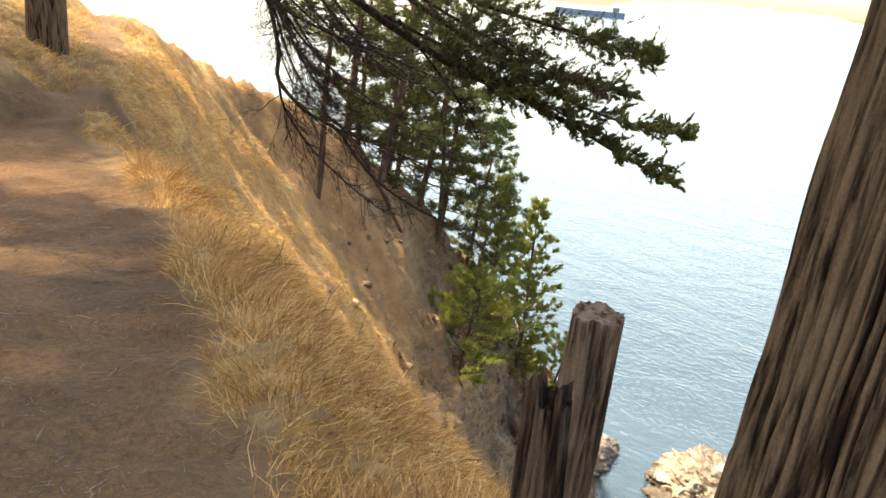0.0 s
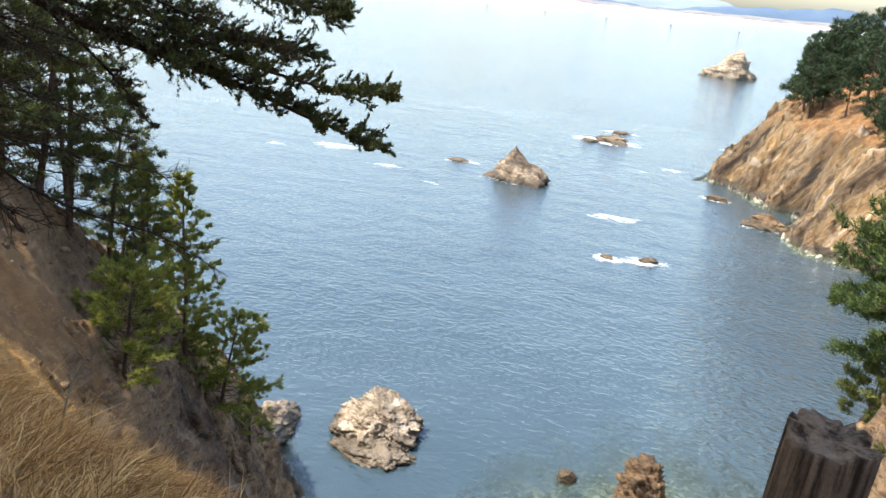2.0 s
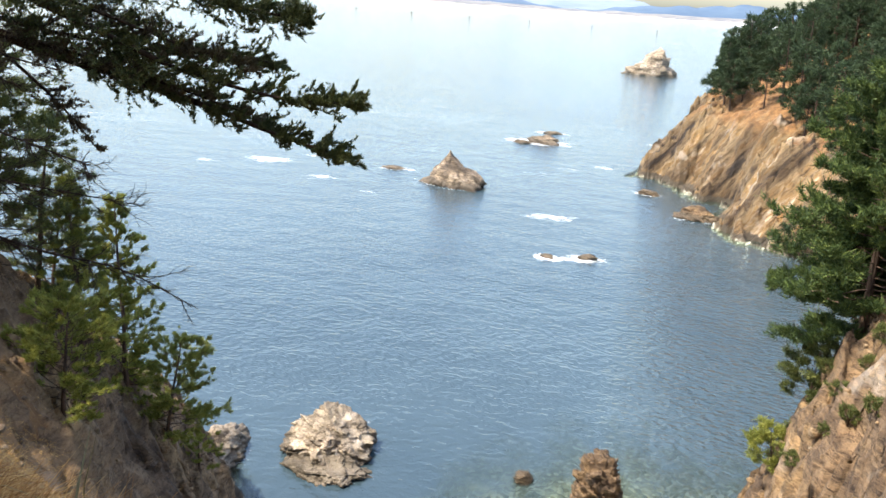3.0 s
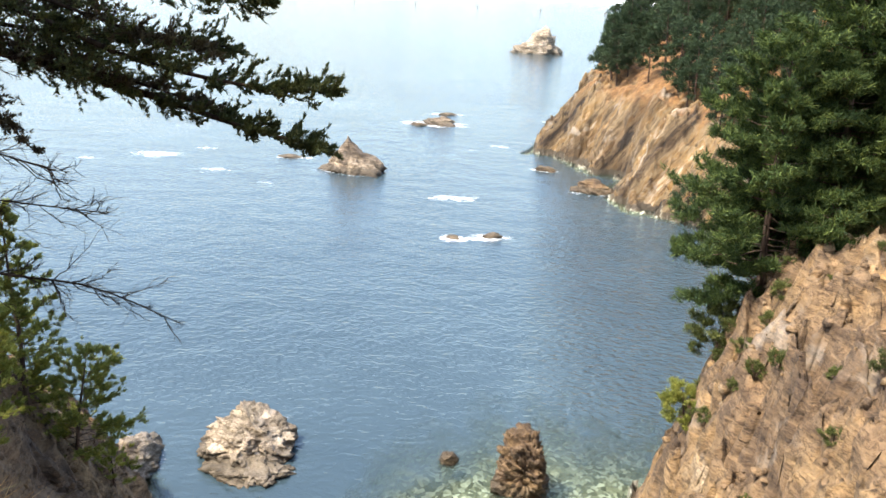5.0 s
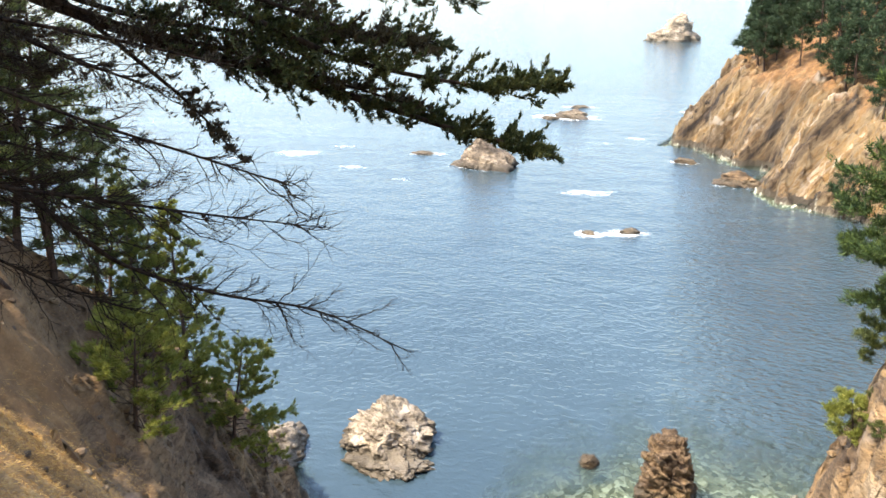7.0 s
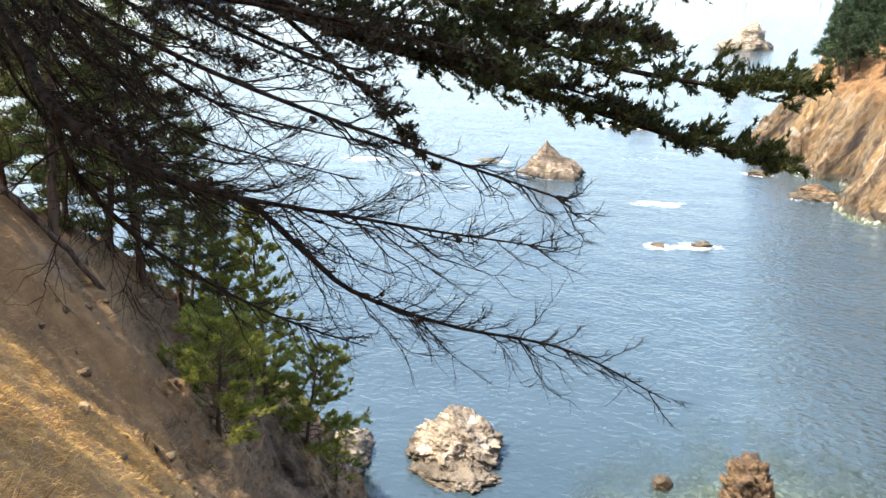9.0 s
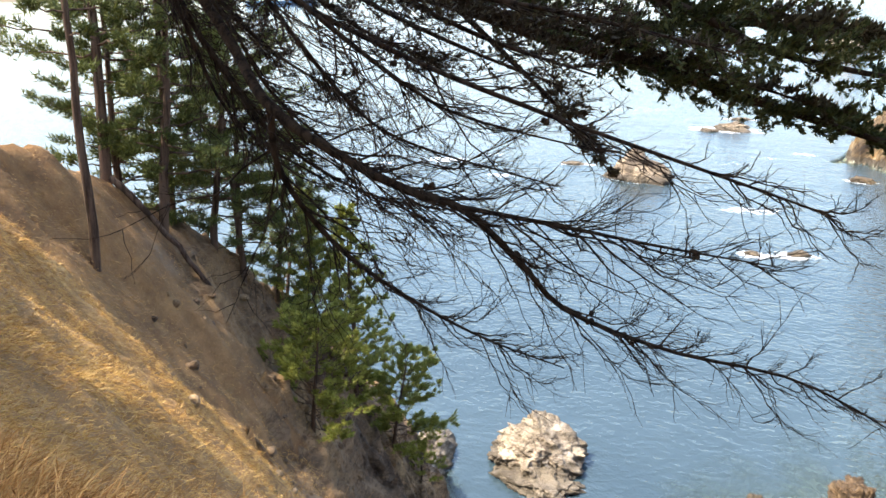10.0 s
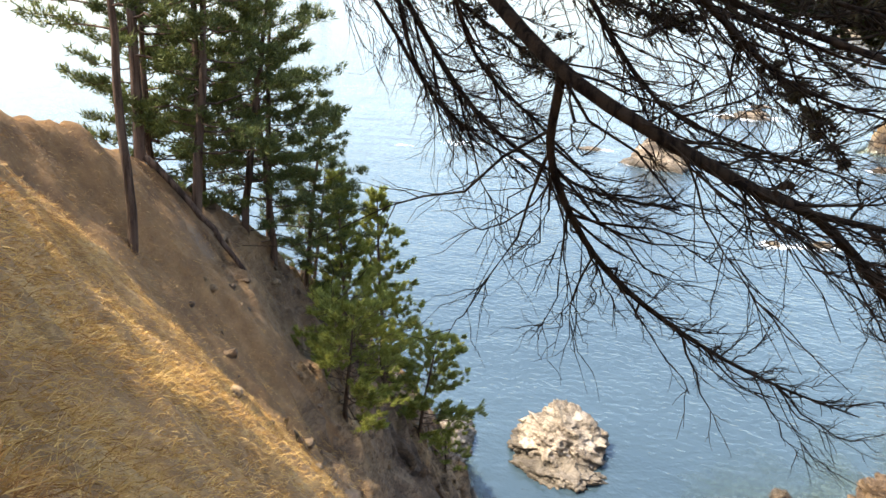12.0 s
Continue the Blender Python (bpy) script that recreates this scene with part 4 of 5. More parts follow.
CROWN_AT = np.array([-15.6, 4.9, height(-15.6, 4.9)])
rng = np.random.default_rng(77)
cypress = empty("cypress_tree", CROWN_AT, "old cypress with long drooping limbs over the path", "tree")
stem = Tubes()
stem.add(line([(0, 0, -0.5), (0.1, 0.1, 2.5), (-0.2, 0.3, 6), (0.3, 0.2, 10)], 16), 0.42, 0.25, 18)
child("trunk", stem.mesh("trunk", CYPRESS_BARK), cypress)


def twigs(tubes, path, n, reach, r, rng, start=0.3, droop=0.25, forks=5):
    """Drooping dead twigs with side shoots along a limb; returns their tips."""
    tips = []
    m = len(path)
    for k in range(n):
        s = rng.uniform(start, 1)
        i = min(int(s * (m - 1)), m - 2)
        b = path[i] + (path[i + 1] - path[i]) * (s * (m - 1) - i)
        fwd = unit(path[i + 1] - path[i])
        side = unit(np.cross(fwd, (0, 0, 1)) * rng.choice((-1, 1)) + np.array([0, 0, rng.normal(0.22, 0.45)]))
        ln = reach * rng.uniform(0.35, 1.1) * (1.2 - 0.9 * s)
        w = unit(fwd * rng.uniform(0.5, 1.1) + side * rng.uniform(0.5, 1.1))
        e = b + w * ln
        e[2] -= droop * ln * rng.uniform(-0.2, 1.2)
        p = bent(b, e, rng.uniform(0.0, 0.14), 7, rng, 0.022)
        tubes.add(p, r * rng.uniform(0.6, 1.2), r * 0.25, 4)
        tips.append(p)
        for q in range(forks):
            c = rng.uniform(0.2, 0.97)
            j = min(int(c * 6), 5)
            bb = p[j] + (p[j + 1] - p[j]) * (c * 6 - j)
            ww = unit(unit(p[j + 1] - p[j]) + rng.normal(0, 0.4, 3) + (0, 0, 0.1))
            ee = bb + ww * ln * rng.uniform(0.2, 0.55)
            pp = bent(bb, ee, rng.uniform(-0.12, 0.12), 5, rng, 0.03)
            tubes.add(pp, r * 0.45, r * 0.2, 3)
            tips.append(pp)
            if rng.random() < 0.6:
                hh = pp[2] + unit(unit(pp[3] - pp[2]) + rng.normal(0, 0.6, 3)) * ln * rng.uniform(0.08, 0.2)
                tubes.add(bent(pp[2], hh, 0.08, 4, rng, 0.03), r * 0.3, r * 0.16, 3)
    return tips


def sprays(paths, per, size, rng, lift=0.5):
    roots, ways = [], []
    for p in paths:
        for s in rng.uniform(0.15, 1, per):
            i = min(int(s * (len(p) - 1)), len(p) - 2)
            roots.append(p[i] + (p[i + 1] - p[i]) * (s * (len(p) - 1) - i))
            ways.append(unit(p[i + 1] - p[i]))
    roots, ways = np.array(roots), np.array(ways)
    roots = roots + rng.normal(0, size * 0.16, roots.shape)
    ways = unit(ways * 0.8 + rng.normal(0, 0.5, ways.shape) + (0, 0, lift))
    return blades(roots, ways, size, size * 0.42, rng)


def bough(name, pts, r0, r1, n, reach, twig, label, leaf=None, leaf_per=0, leaf_size=0.1, start=0.35, droop=0.25, forks=5, steps=30):
    path = line(pts, steps) - CROWN_AT
    wood = Tubes()
    wood.add(path, r0, r1, 8, 0.8)
    tips = twigs(wood, path, n, reach, twig, rng, start, droop, forks)
    ob = child(name, wood.mesh(name, DEAD_BARK), cypress, label)
    if leaf:
        v, f = sprays(tips, leaf_per, leaf_size, rng)
        child("foliage", mesh_of("foliage", v, f, leaf), ob)
    return tips


bough("dead_limb", [(-15.5, 5, 48.6), (-12, 6.0, 47.4), (-9.6, 6.15, 45.5), (-8.4, 5.85, 44.3), (-7.8, 5.45, 43.86), (-7.35, 5.42, 43.6), (-7.0, 5.53, 43.4), (-6.73, 5.77, 43.23), (-6.42, 5.87, 42.9), (-6.2, 6.15, 42.52), (-5.58, 6.45, 42.2), (-4.81, 6.6, 42.05), (-4.06, 6.8, 41.62)], 0.042, 0.004, 90, 1.3, 0.007, "bare brown limb sweeping down to fine twigs", None, 0, 0.1, 0.3, 0.14, 8, 44)
bough("dead_limb", [(-6.8, 5.7, 43.28), (-6.2, 6.1, 43.08), (-5.7, 6.6, 42.85), (-4.96, 7.29, 42.55)], 0.016, 0.004, 40, 1.0, 0.007, "bare forked side limb with cones", None, 0, 0.1, 0.1, 0.2, 7)
bough("dead_limb", [(-7.78, 5.45, 43.84), (-7.84, 5.6, 43.4), (-7.65, 5.9, 42.85), (-7.25, 6.2, 42.4), (-6.8, 6.4, 42.1), (-6.3, 6.55, 41.9)], 0.022, 0.004, 56, 1.05, 0.007, "bare limb dropping from the fork", None, 0, 0.1, 0.12, 0.3, 8)
bough("dead_limb", [(-9.2, 6.2, 45.2), (-8.2, 6.0, 44.55), (-7.2, 5.9, 44.1), (-6.3, 5.9, 43.78), (-5.5, 6.05, 43.5), (-4.8, 6.2, 43.25)], 0.022, 0.005, 50, 1.1, 0.007, "thin bare upper limb with small cones", None, 0, 0.05, 0.2, 0.2, 7)
bough("dead_limb", [(-10.2, 6.3, 45.9), (-9.3, 6.35, 44.8), (-8.95, 6.4, 44.1), (-8.55, 6.6, 43.4), (-8.0, 6.9, 42.95), (-7.4, 7.1, 42.8)], 0.024, 0.005, 56, 1.15, 0.007, "bare crooked limb beside the main one", None, 0, 0.05, 0.25, 0.3, 8)
HANGING = "bare dead limb with many fine curving twigs"
for pts in (
    [(-10.2, 6.2, 46.0), (-9.2, 6.15, 44.9), (-8.93, 6.2, 44.25), (-8.87, 6.4, 43.7), (-8.63, 6.6, 43.32), (-8.12, 7.0, 42.89)],
    [(-9.6, 6.15, 45.5), (-8.3, 5.9, 44.7), (-7.88, 5.8, 44.28), (-7.56, 6.05, 43.74), (-7.25, 6.3, 43.47), (-6.44, 6.8, 43.14)],
    [(-9.6, 6.15, 45.5), (-8.1, 5.7, 44.7), (-7.42, 5.6, 44.24), (-7.08, 5.85, 43.9), (-6.81, 6.1, 43.7), (-6.13, 6.6, 43.44)],
    [(-10.2, 6.2, 46.0), (-9.2, 6.3, 44.9), (-8.72, 6.4, 44.24), (-8.58, 6.65, 43.71), (-8.25, 6.9, 43.29), (-7.6, 7.4, 42.46)],
    [(-10.6, 6.8, 46.2), (-9.9, 6.9, 44.8), (-9.4, 7.2, 43.81), (-9.24, 7.4, 43.41), (-8.86, 7.8, 42.8)],
):
    bough("dead_limb", pts, 0.02, 0.004, 50, 1.0, 0.006, HANGING, None, 0, 0.045, 0.05, 0.25, 8)
DYING = "dense brown limb of dying sprays"
bough("dying_limb", [(-11.0, 6.8, 46.7), (-9.2, 6.9, 45.3), (-8.0, 6.8, 44.6), (-7.0, 6.7, 44.15), (-6.2, 6.7, 43.9)], 0.035, 0.006, 44, 1.15, 0.006, DYING, BROWN_SPRAY, 3, 0.04, 0.3, 0.2, 7)
bough("dying_limb", [(-10.6, 7.4, 46.3), (-9.2, 7.5, 45.0), (-8.3, 7.5, 44.4), (-7.4, 7.5, 44.0), (-6.6, 7.6, 43.7)], 0.035, 0.006, 40, 1.15, 0.006, DYING, BROWN_SPRAY, 3, 0.04, 0.3, 0.2, 7)
bough("dying_limb", [(-10.8, 5.9, 46.6), (-9.4, 5.9, 45.3), (-8.3, 5.9, 44.8), (-7.4, 6.2, 44.5), (-6.4, 6.4, 44.3), (-5.4, 6.7, 44.05)], 0.032, 0.006, 36, 1.15, 0.006, DYING, BROWN_SPRAY, 1, 0.05, 0.3, 0.2, 7)
bough("dying_limb", [(-10.4, 6.2, 46.2), (-9.2, 6.6, 45.2), (-8.6, 6.9, 44.6), (-8.1, 7.2, 44.15), (-7.6, 7.4, 43.9)], 0.03, 0.005, 54, 0.9, 0.006, DYING, BROWN_SPRAY, 4, 0.04, 0.3, 0.2, 7)
bough("dying_limb", [(-10.6, 6.6, 46.0), (-9.7, 6.7, 45.1), (-9.2, 6.8, 44.5), (-8.8, 7.0, 44.0), (-8.3, 7.3, 43.6)], 0.03, 0.005, 54, 0.9, 0.006, DYING, BROWN_SPRAY, 4, 0.04, 0.3, 0.2, 7)
bough("dying_limb", [(-10.6, 6.0, 46.4), (-9.3, 6.1, 45.35), (-8.5, 6.2, 44.9), (-7.8, 6.3, 44.55), (-7.0, 6.4, 44.3)], 0.03, 0.005, 46, 0.9, 0.006, DYING, BROWN_SPRAY, 3, 0.04, 0.3, 0.2, 7)
GREEN = "green leafy limb with flat sprays reaching over the sea"
bough("green_limb", [(-15.5, 5, 49.6), (-12.5, 6.6, 47.2), (-9.5, 8.0, 45.1), (-7.4, 8.5, 44.15), (-6.2, 8.9, 43.75), (-5.05, 9.3, 43.35), (-4.2, 9.3, 43.1), (-3.2, 9.15, 42.92)], 0.1, 0.006, 96, 1.0, 0.006, GREEN, CYPRESS, 30, 0.052, 0.45, 0.08, 6, 40)
bough("green_limb", [(-9.0, 7.8, 45.6), (-7.2, 8.2, 44.8), (-5.8, 8.4, 44.22), (-5.1, 8.75, 43.87), (-3.9, 9.0, 43.62), (-3.05, 9.3, 43.6)], 0.05, 0.006, 96, 1.0, 0.006, GREEN, CYPRESS, 30, 0.052, 0.15, 0.08, 6)
bough("green_limb", [(-9.4, 8.1, 45.9), (-7.0, 8.7, 45.15), (-5.4, 9.1, 44.85), (-4.4, 9.3, 44.65), (-3.9, 9.4, 44.6)], 0.045, 0.006, 96, 1.1, 0.006, GREEN, CYPRESS, 26, 0.052, 0.2, 0.12, 6)
bough("green_limb", [(-8.6, 8.2, 44.75), (-7.6, 8.9, 44.3), (-6.4, 9.3, 44.1), (-5.2, 9.5, 44.05), (-4.4, 9.6, 44.0)], 0.035, 0.006, 80, 1.0, 0.006, GREEN, CYPRESS, 26, 0.052, 0.2, 0.12, 6)
bough("green_limb", [(-8.2, 8.2, 44.7), (-7.3, 8.5, 43.8), (-6.8, 8.6, 43.3), (-6.4, 8.65, 42.8)], 0.03, 0.005, 34, 0.5, 0.005, "thin limb with brown and green sprays", BROWN_SPRAY, 9, 0.05, 0.35, 0.2, 5)
INNER = "limb with rusty brown inner sprays"
bough("inner_limb", [(-9.5, 8.0, 45.1), (-7.6, 8.35, 44.3), (-6.4, 8.7, 43.95), (-5.4, 9.1, 43.6), (-4.6, 9.25, 43.35)], 0.03, 0.006, 70, 0.75, 0.006, INNER, BROWN_SPRAY, 8, 0.06, 0.2, 0.1, 6)
bough("inner_limb", [(-9.0, 7.9, 45.7), (-7.3, 8.3, 44.95), (-6.0, 8.5, 44.5), (-5.2, 8.8, 44.2), (-4.4, 9.0, 44.0)], 0.03, 0.006, 70, 0.75, 0.006, INNER, BROWN_SPRAY, 8, 0.06, 0.2, 0.1, 6)


def shade_canopy(parent, centre, spread, thick, count, seed, leaf):
    """Unseen crown overhead, placed for its shade: boughs that fan out, clothed in sprays."""
    rng = np.random.default_rng(seed)
    wood, roots = Tubes(), []
    for k in range(count):
        a, r = rng.uniform(0, 6.283), math.sqrt(rng.uniform(0.05, 1))
        end = np.array(centre) + (spread * r * math.cos(a), spread * r * math.sin(a), rng.uniform(-thick, thick))
        p = bent(np.array(centre) * (0.2, 0.2, 1) - (0, 0, 1.0), end, -0.08, 6, rng, 0.02)
        wood.add(p, 0.07, 0.012, 4)
        for q in range(9):
            roots.append(p[-1 - (q % 4)] + rng.normal(0, 0.55, 3) * (1, 1, 0.5))
    roots = np.repeat(np.array(roots), 26, 0) + rng.normal(0, 0.24, (len(roots) * 26, 3))
    v, f = blades(roots, unit(rng.normal(0, 1, roots.shape) + (0, 0, 0.4)), 0.34, 0.11, rng)
    child("bough", wood.mesh("bough", CYPRESS_BARK), parent)
    child("crown", mesh_of("crown", v, f, leaf), parent)


# added out of view: the first shades the path, the second the dead limbs
shade_canopy(cypress, (-2.5, -6.0, 9.5), 6.0, 1.8, 80, 91, CYPRESS)
shade_canopy(cypress, (5.6, 0.2, 8.2), 4.6, 1.0, 110, 93, CYPRESS)
crng = np.random.default_rng(8)
bm = bmesh.new()
bmesh.ops.create_icosphere(bm, subdivisions=2, radius=0.016)
for v in bm.verts:
    v.co *= 1 + 0.18 * math.sin(9 * v.co.z / 0.016 + 5 * math.atan2(v.co.y, v.co.x))
cone_mesh = bpy.data.meshes.new("cone")
bm.to_mesh(cone_mesh)
bm.free()
cone_mesh.materials.append(DEAD_BARK)
for place in ((-6.07, 6.33, 42.42), (-5.5, 6.13, 42.97), (-6.3, 5.9, 43.74), (-6.9, 5.62, 43.38), (-5.86, 6.4, 42.3), (-7.2, 5.9, 44.06), (-6.5, 5.86, 42.96), (-6.15, 6.2, 42.48)):
    for q in range(3):
        ob = child("cone", cone_mesh, cypress)
        ob.location = Vector(place) - Vector(CROWN_AT) + Vector(crng.normal(0, 0.02, 3))


# ---- by the path ----
def furrowed(name, foot, top, r0, r1, sides, rings, deep, seed, mat, cap=True, ragged=0.0):
    """A trunk or post whose surface is furrowed along its length."""
    foot, top = np.asarray(foot, float), np.asarray(top, float)
    t = np.linspace(0, 1, rings)
    a = np.arange(sides) * 2 * math.pi / sides
    T, A = np.meshgrid(t, a, indexing="ij")
    ln = np.linalg.norm(top - foot)
    ridges = round(2 * math.pi * r0 / 0.03)
    wave = fbm(np.cos(A) * 2.6 * r0 / 0.08 * 0.6, np.sin(A) * 2.6 * r0 / 0.08 * 0.6, T * ln * 1.1, 4, seed, 0.6)
    drift = 2.6 * vnoise(np.cos(A) * r0 * 9, np.sin(A) * r0 * 9, T * ln * 2.2, seed + 4) + 1.6 * vnoise(np.cos(A) * r0 * 22, np.sin(A) * r0 * 22, T * ln * 5, seed + 6)
    groove = np.abs(np.sin(A * ridges / 2 + drift))
    rad = r1 + (r0 - r1) * (1 - T) + deep * (0.45 * wave - 1.2 * (1 - np.clip(groove * 1.7, 0, 1)))
    ax = foot[None, None] + (top - foot)[None, None] * T[..., None]
    v = ax + np.stack([rad * np.cos(A), rad * np.sin(A), 0 * A], -1)
    if ragged:
        v[-1, :, 2] += ragged * fbm(np.cos(a) * 2.2, np.sin(a) * 2.2, 0, 3, seed + 8)
    v = v.reshape(-1, 3)
    i, j = np.meshgrid(np.arange(rings - 1), np.arange(sides), indexing="ij")
    k = (j + 1) % sides
    f = np.stack([i * sides + j, i * sides + k, (i + 1) * sides + k, (i + 1) * sides + j], -1).reshape(-1, 4)
    me = mesh_of(name, v, f, mat, True)
    if cap:
        bm = bmesh.new()
        bm.from_mesh(me)
        bm.verts.ensure_lookup_table()
        ring = [bm.verts[(rings - 1) * sides + q] for q in range(sides)]
        mid = bm.verts.new(sum((q.co for q in ring), Vector()) / sides - Vector((0, 0, 0.008)))
        for q in range(sides):
            face = bm.faces.new((ring[q], ring[(q + 1) % sides], mid))
            face.smooth = False
        bm.to_mesh(me)
        bm.free()
    return me


near_tree = empty("cypress_tree", on(1.6, 0.64), "thick furrowed cypress trunk beside the path", "tree")
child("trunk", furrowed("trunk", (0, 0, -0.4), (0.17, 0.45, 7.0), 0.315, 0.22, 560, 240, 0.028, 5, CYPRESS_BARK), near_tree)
# added out of view, set well aside of the trunk to shade the path
shade_canopy(near_tree, (-8.0, -3.9, 8.0), 5.4, 1.3, 170, 92, CYPRESS)
px, py = 0.783, 0.859
stump = empty("old_post", on(px, py), "weathered split wooden post beside the path", "post")
pz = height(px, py) - 0.15
child("post", furrowed("post", (-0.04, -0.02, -0.3), (0.0, 0.0, 44.435 - pz), 0.090, 0.080, 72, 60, 0.012, 9, GREY_WOOD, True, 0.02), stump)
stub = empty("rotten_stub", on(0.94, 0.4), "dark splintered rotten stub in front of a post", "stump")
sz = height(0.94, 0.4) - 0.15
child("stub", furrowed("stub", (0.03, 0.0, -0.3), (0.0, 0.0, 44.4 - sz), 0.085, 0.062, 90, 60, 0.016, 15, STUB_WOOD, True, 0.1), stub)
child("splinter", furrowed("splinter", (-0.055, 0.03, -0.3), (-0.05, 0.03, 44.3 - sz), 0.05, 0.03, 40, 40, 0.009, 19, STUB_WOOD, True, 0.08), stub)

# dead trunk lying down the slope
log = Tubes()
a, b = np.array((-25.9, 25.6, height(-25.9, 25.6) + 0.12)), np.array((-28.7, 23.9, height(-28.7, 23.9) + 0.4))
log.add(bent(a, b, -0.05, 10, np.random.default_rng(3), 0.006), 0.1, 0.14, 9)
tagged(new("fallen_trunk", log.mesh("fallen_trunk", BARK)), "brown fallen trunk lying down the slope", "log")


# ---- grass, litter and stones ----
def sward(name, x, y, keep, length, width, mat, rng, label, flat=0.5):
    h, dirt, grass = surface(x, y), surface(x, y, M_DIRT), surface(x, y, M_GRASS)
    ok = rng.random(len(x)) < keep(h, dirt, grass)
    x, y, h = x[ok], y[ok], h[ok]
    gxx = (surface(x + 0.3, y) - surface(x - 0.3, y)) / 0.6
    gyy = (surface(x, y + 0.3) - surface(x, y - 0.3)) / 0.6
    down = unit(np.stack([-gxx, -gyy, -(gxx ** 2 + gyy ** 2)], -1))
    up = unit(np.stack([-gxx, -gyy, 1 + 0 * gxx], -1))
    clump = fbm(x * 1.3, y * 1.3, 0, 3, 13)
    w = unit(up * (0.75 - 0.45 * flat) + down * flat + rng.normal(0, 0.68, up.shape))
    w2 = unit(w + down * 0.4 + (0, 0, -0.25) + rng.normal(0, 0.55, up.shape))
    root = np.stack([x, y, h - 0.03], -1)
    n = len(x)
    ln = (length * (1 + 0.45 * clump) * rng.uniform(0.5, 1.4, n))[:, None]
    side = unit(np.cross(w, rng.normal(size=(n, 3)))) * width / 2
    knee = root + w * ln * 0.55
    tip = knee + w2 * ln * 0.5
    v = np.stack([root - side, root + side, knee + side * 0.8, knee - side * 0.8, tip], 1).reshape(-1, 3)
    base = np.arange(n)[:, None] * 5
    f = np.concatenate([base + (0, 1, 2), base + (0, 2, 3), base + (3, 2, 4)])
    return tagged(new(name, mesh_of(name, v, f, mat)), label, "grass", kind="stuff")


rng = np.random.default_rng(2)
n = 230000
s = rng.uniform(-9.5, 4, n)
ty = np.interp(s, TRAIL[::-1, 0], TRAIL[::-1, 1])
sward("verge_grass", s, ty + rng.uniform(0.35, 4.2, n) ** 1.0, lambda h, d, g: np.clip(1 - d * 1.5, 0, 1), 0.24, 0.0055, VERGE, rng, "matted brown dry grass along the path's edge", 0.7)
n = 130000
k = rng.uniform(0, 1, n)
cx, cy = np.interp(k, np.linspace(0, 1, len(SPUR)), SPUR[:, 0]), np.interp(k, np.linspace(0, 1, len(SPUR)), SPUR[:, 1])
sward("spur_grass", cx + rng.normal(0.8, 2.6, n), cy + rng.normal(0, 1.6, n), lambda h, d, g: np.clip(g * 1.2 - d, 0, 1) * (h > 20), 0.17, 0.009, GOLD, rng, "pale golden grass combed down the spur", 0.75)
n = 150000
sward("slope_grass", rng.uniform(-23, -8, n), rng.uniform(3.5, 19, n), lambda h, d, g: np.clip(g * 1.2 - d * 1.5, 0, 1) * (h > 27), 0.17, 0.009, GOLD, rng, "golden grass on the bank beside the path", 0.5)
n = 70000
k = rng.uniform(0, 0.6, n)
cx, cy = np.interp(k, np.linspace(0, 1, len(HEAD)), HEAD[:, 0]), np.interp(k, np.linspace(0, 1, len(HEAD)), HEAD[:, 1])
sward("ridge_grass", cx + rng.normal(1.5, 2.5, n), cy + rng.normal(0, 1.5, n), lambda h, d, g: np.clip(0.15 + g, 0, 0.95) * (h > 27), 0.16, 0.012, STRAW, rng, "thin dry grass on the headland ridge", 0.7)
n = 9000
sward("cliff_grass", rng.uniform(17, 34, n), rng.uniform(34, 58, n), lambda h, d, g: np.clip(g * 1.3, 0, 1) * (h > 14), 0.4, 0.02, STRAW, rng, "dry grass tufts on the rocky slope", 0.5)
n = 240
sward("weed_stalks", rng.uniform(-4.2, -1.2, n), rng.uniform(1.7, 4.0, n), lambda h, d, g: 0.4 * (d < 0.2), 0.42, 0.012, STALK, rng, "upright dead weed stalks in the grass", 0.1)


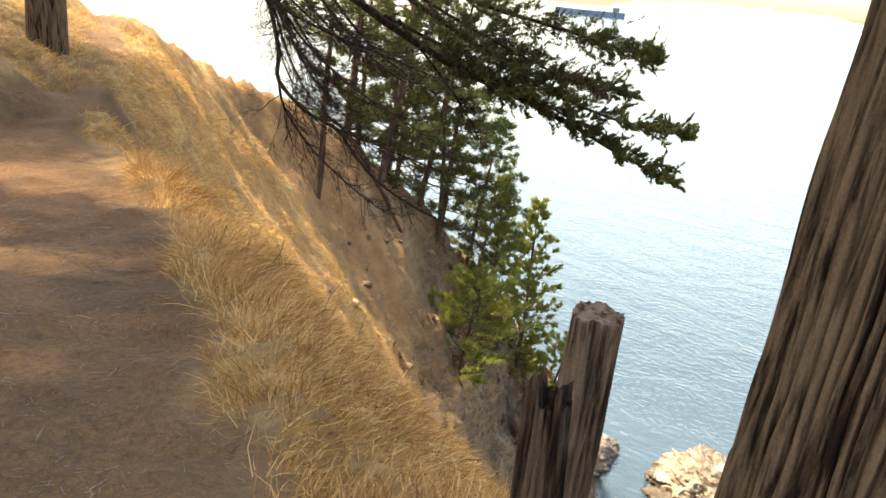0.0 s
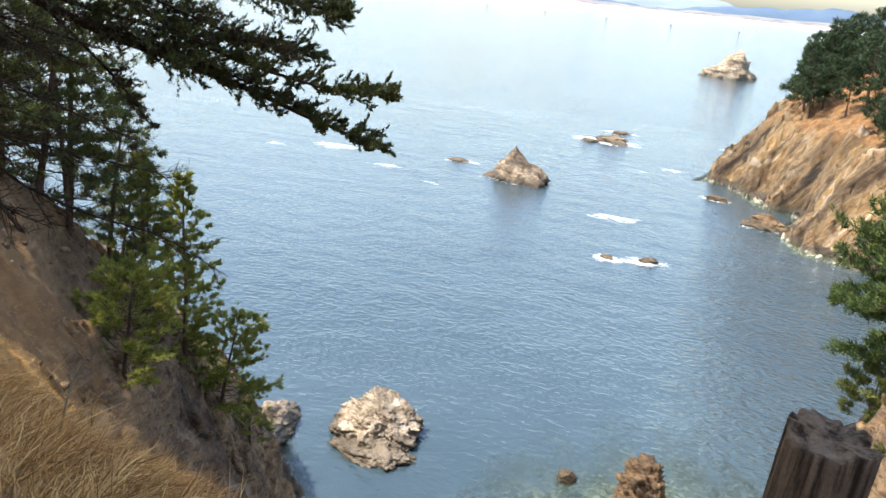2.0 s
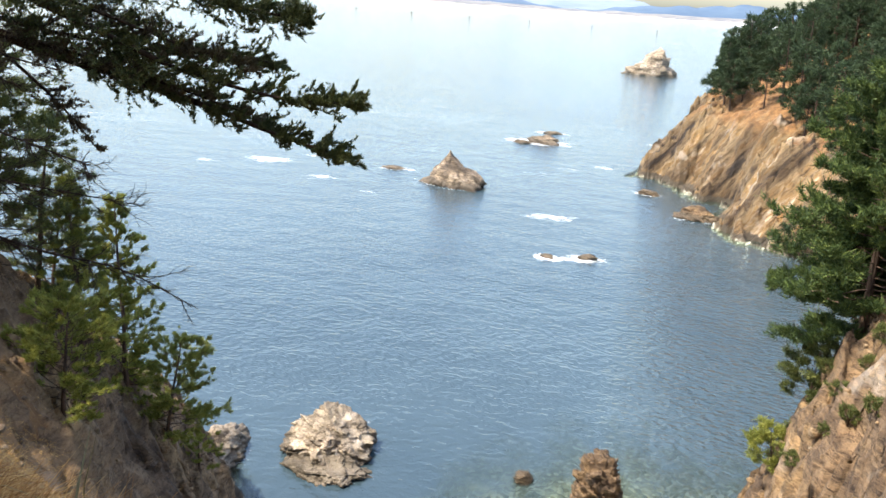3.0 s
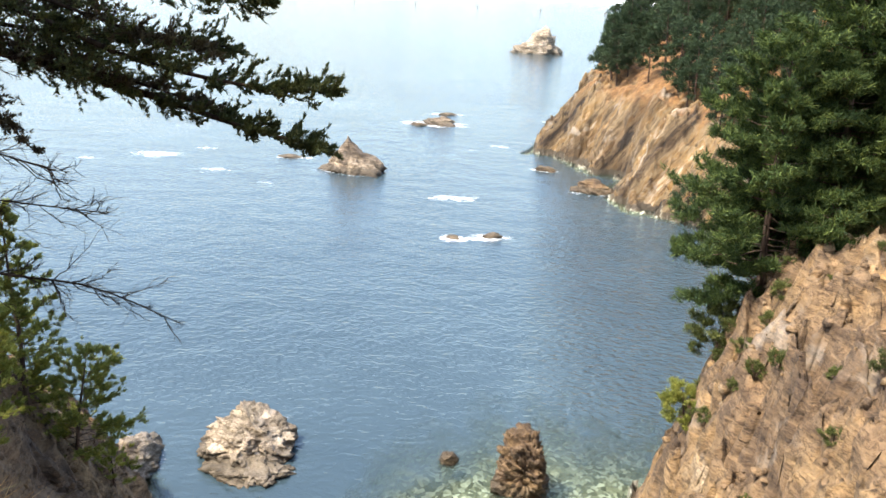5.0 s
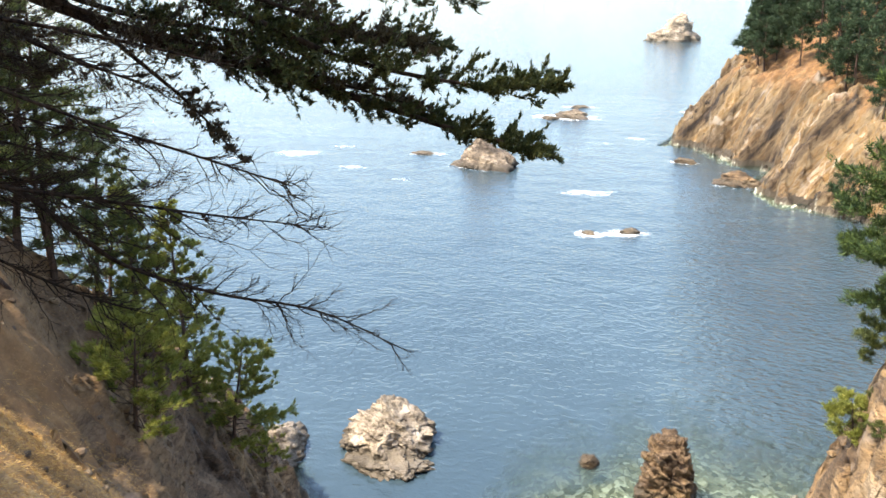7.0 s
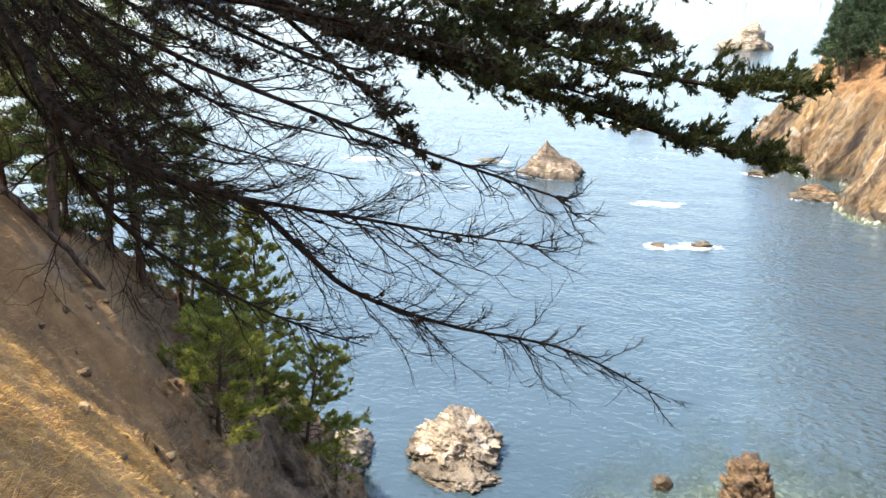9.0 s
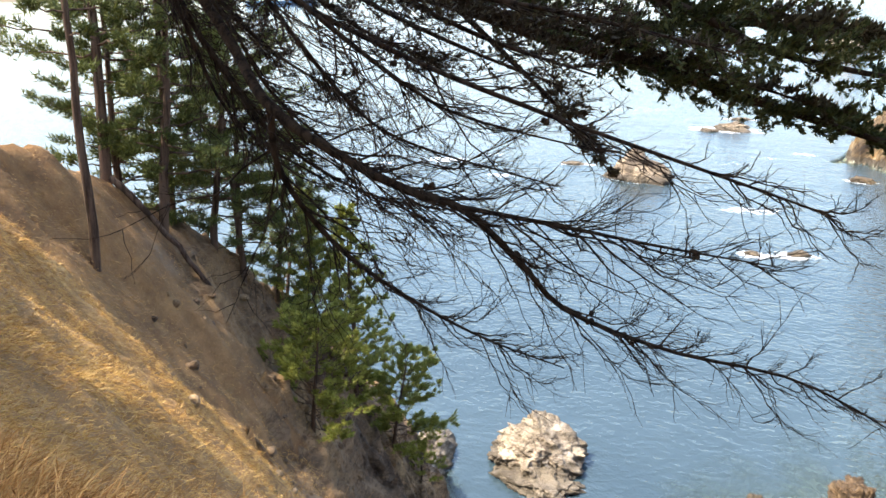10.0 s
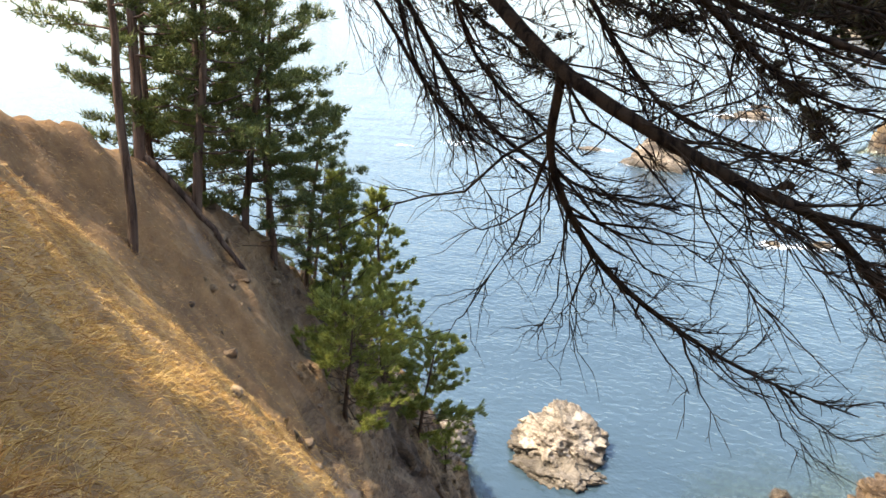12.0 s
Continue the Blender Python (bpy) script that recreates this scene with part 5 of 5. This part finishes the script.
def litter(rng, n=3600):
    t = Tubes()
    x = rng.uniform(-9, 3.5, n)
    y = np.interp(x, TRAIL[::-1, 0], TRAIL[::-1, 1]) + rng.uniform(-2.4, 0.9, n)
    a, ln = rng.uniform(0, 6.28, n), rng.choice((0.04, 0.07, 0.12, 0.26), n, p=(0.62, 0.3, 0.07, 0.01))
    x2, y2 = x + ln * np.cos(a), y + ln * np.sin(a)
    z, z2 = surface(x, y) + 0.006, surface(x2, y2) + 0.008
    for k in range(n):
        t.add(bent((x[k], y[k], z[k]), (x2[k], y2[k], z2[k]), 0, 4, rng, 0.03), 0.002 + 0.01 * ln[k], 0.0015, 3)
    return t


tagged(new("litter", litter(np.random.default_rng(4)).mesh("litter", FALLEN_WOOD)), "small twigs strewn over the trodden path", "litter", kind="stuff")


def stones(rng, x, y, sizes, label, mat):
    """Broken stones lying on the slope, joined."""
    ok = (surface(x, y) > 4) & ((x > 0) | (surface(x, y) < 34))
    x, y, sizes = x[ok], y[ok], sizes[ok]
    z = surface(x, y)
    base = bmesh.new()
    bmesh.ops.create_icosphere(base, subdivisions=2, radius=1.0)
    v0 = np.array([p.co for p in base.verts])
    f0 = np.array([[p.index for p in q.verts] for q in base.faces])
    base.free()
    vs, fs = [], []
    for k in range(len(x)):
        planes = unit(rng.normal(size=(12, 3)))
        reach = np.min(rng.uniform(0.55, 1.0, 12)[None] / np.maximum(v0 @ planes.T, 0.1), axis=1)
        v = v0 * np.minimum(reach, 1.2)[:, None] * sizes[k] * rng.uniform(0.55, 1.3, 3)
        vs.append(v + (x[k], y[k], z[k] + 0.1 * sizes[k]))
        fs.append(f0 + k * len(v0))
    return tagged(new("stones", mesh_of("stones", np.concatenate(vs), np.concatenate(fs), mat)), label, "stones", kind="stuff")


rng = np.random.default_rng(15)
n = 300
stones(rng, rng.uniform(-31, -18, n), rng.uniform(14, 44, n), 0.05 + 0.24 * rng.random(n) ** 3, "broken brown stones on the headland slope", ROCK)
n = 160
stones(rng, rng.uniform(-19, -11, n), rng.uniform(7, 26, n), 0.05 + 0.25 * rng.random(n) ** 3, "grey stones showing through the spur grass", ROCK)
n = 260
stones(rng, rng.uniform(15, 30, n), rng.uniform(34, 60, n), 0.1 + 0.45 * rng.random(n) ** 3, "broken tan stones on the rocky slope", ROCK)
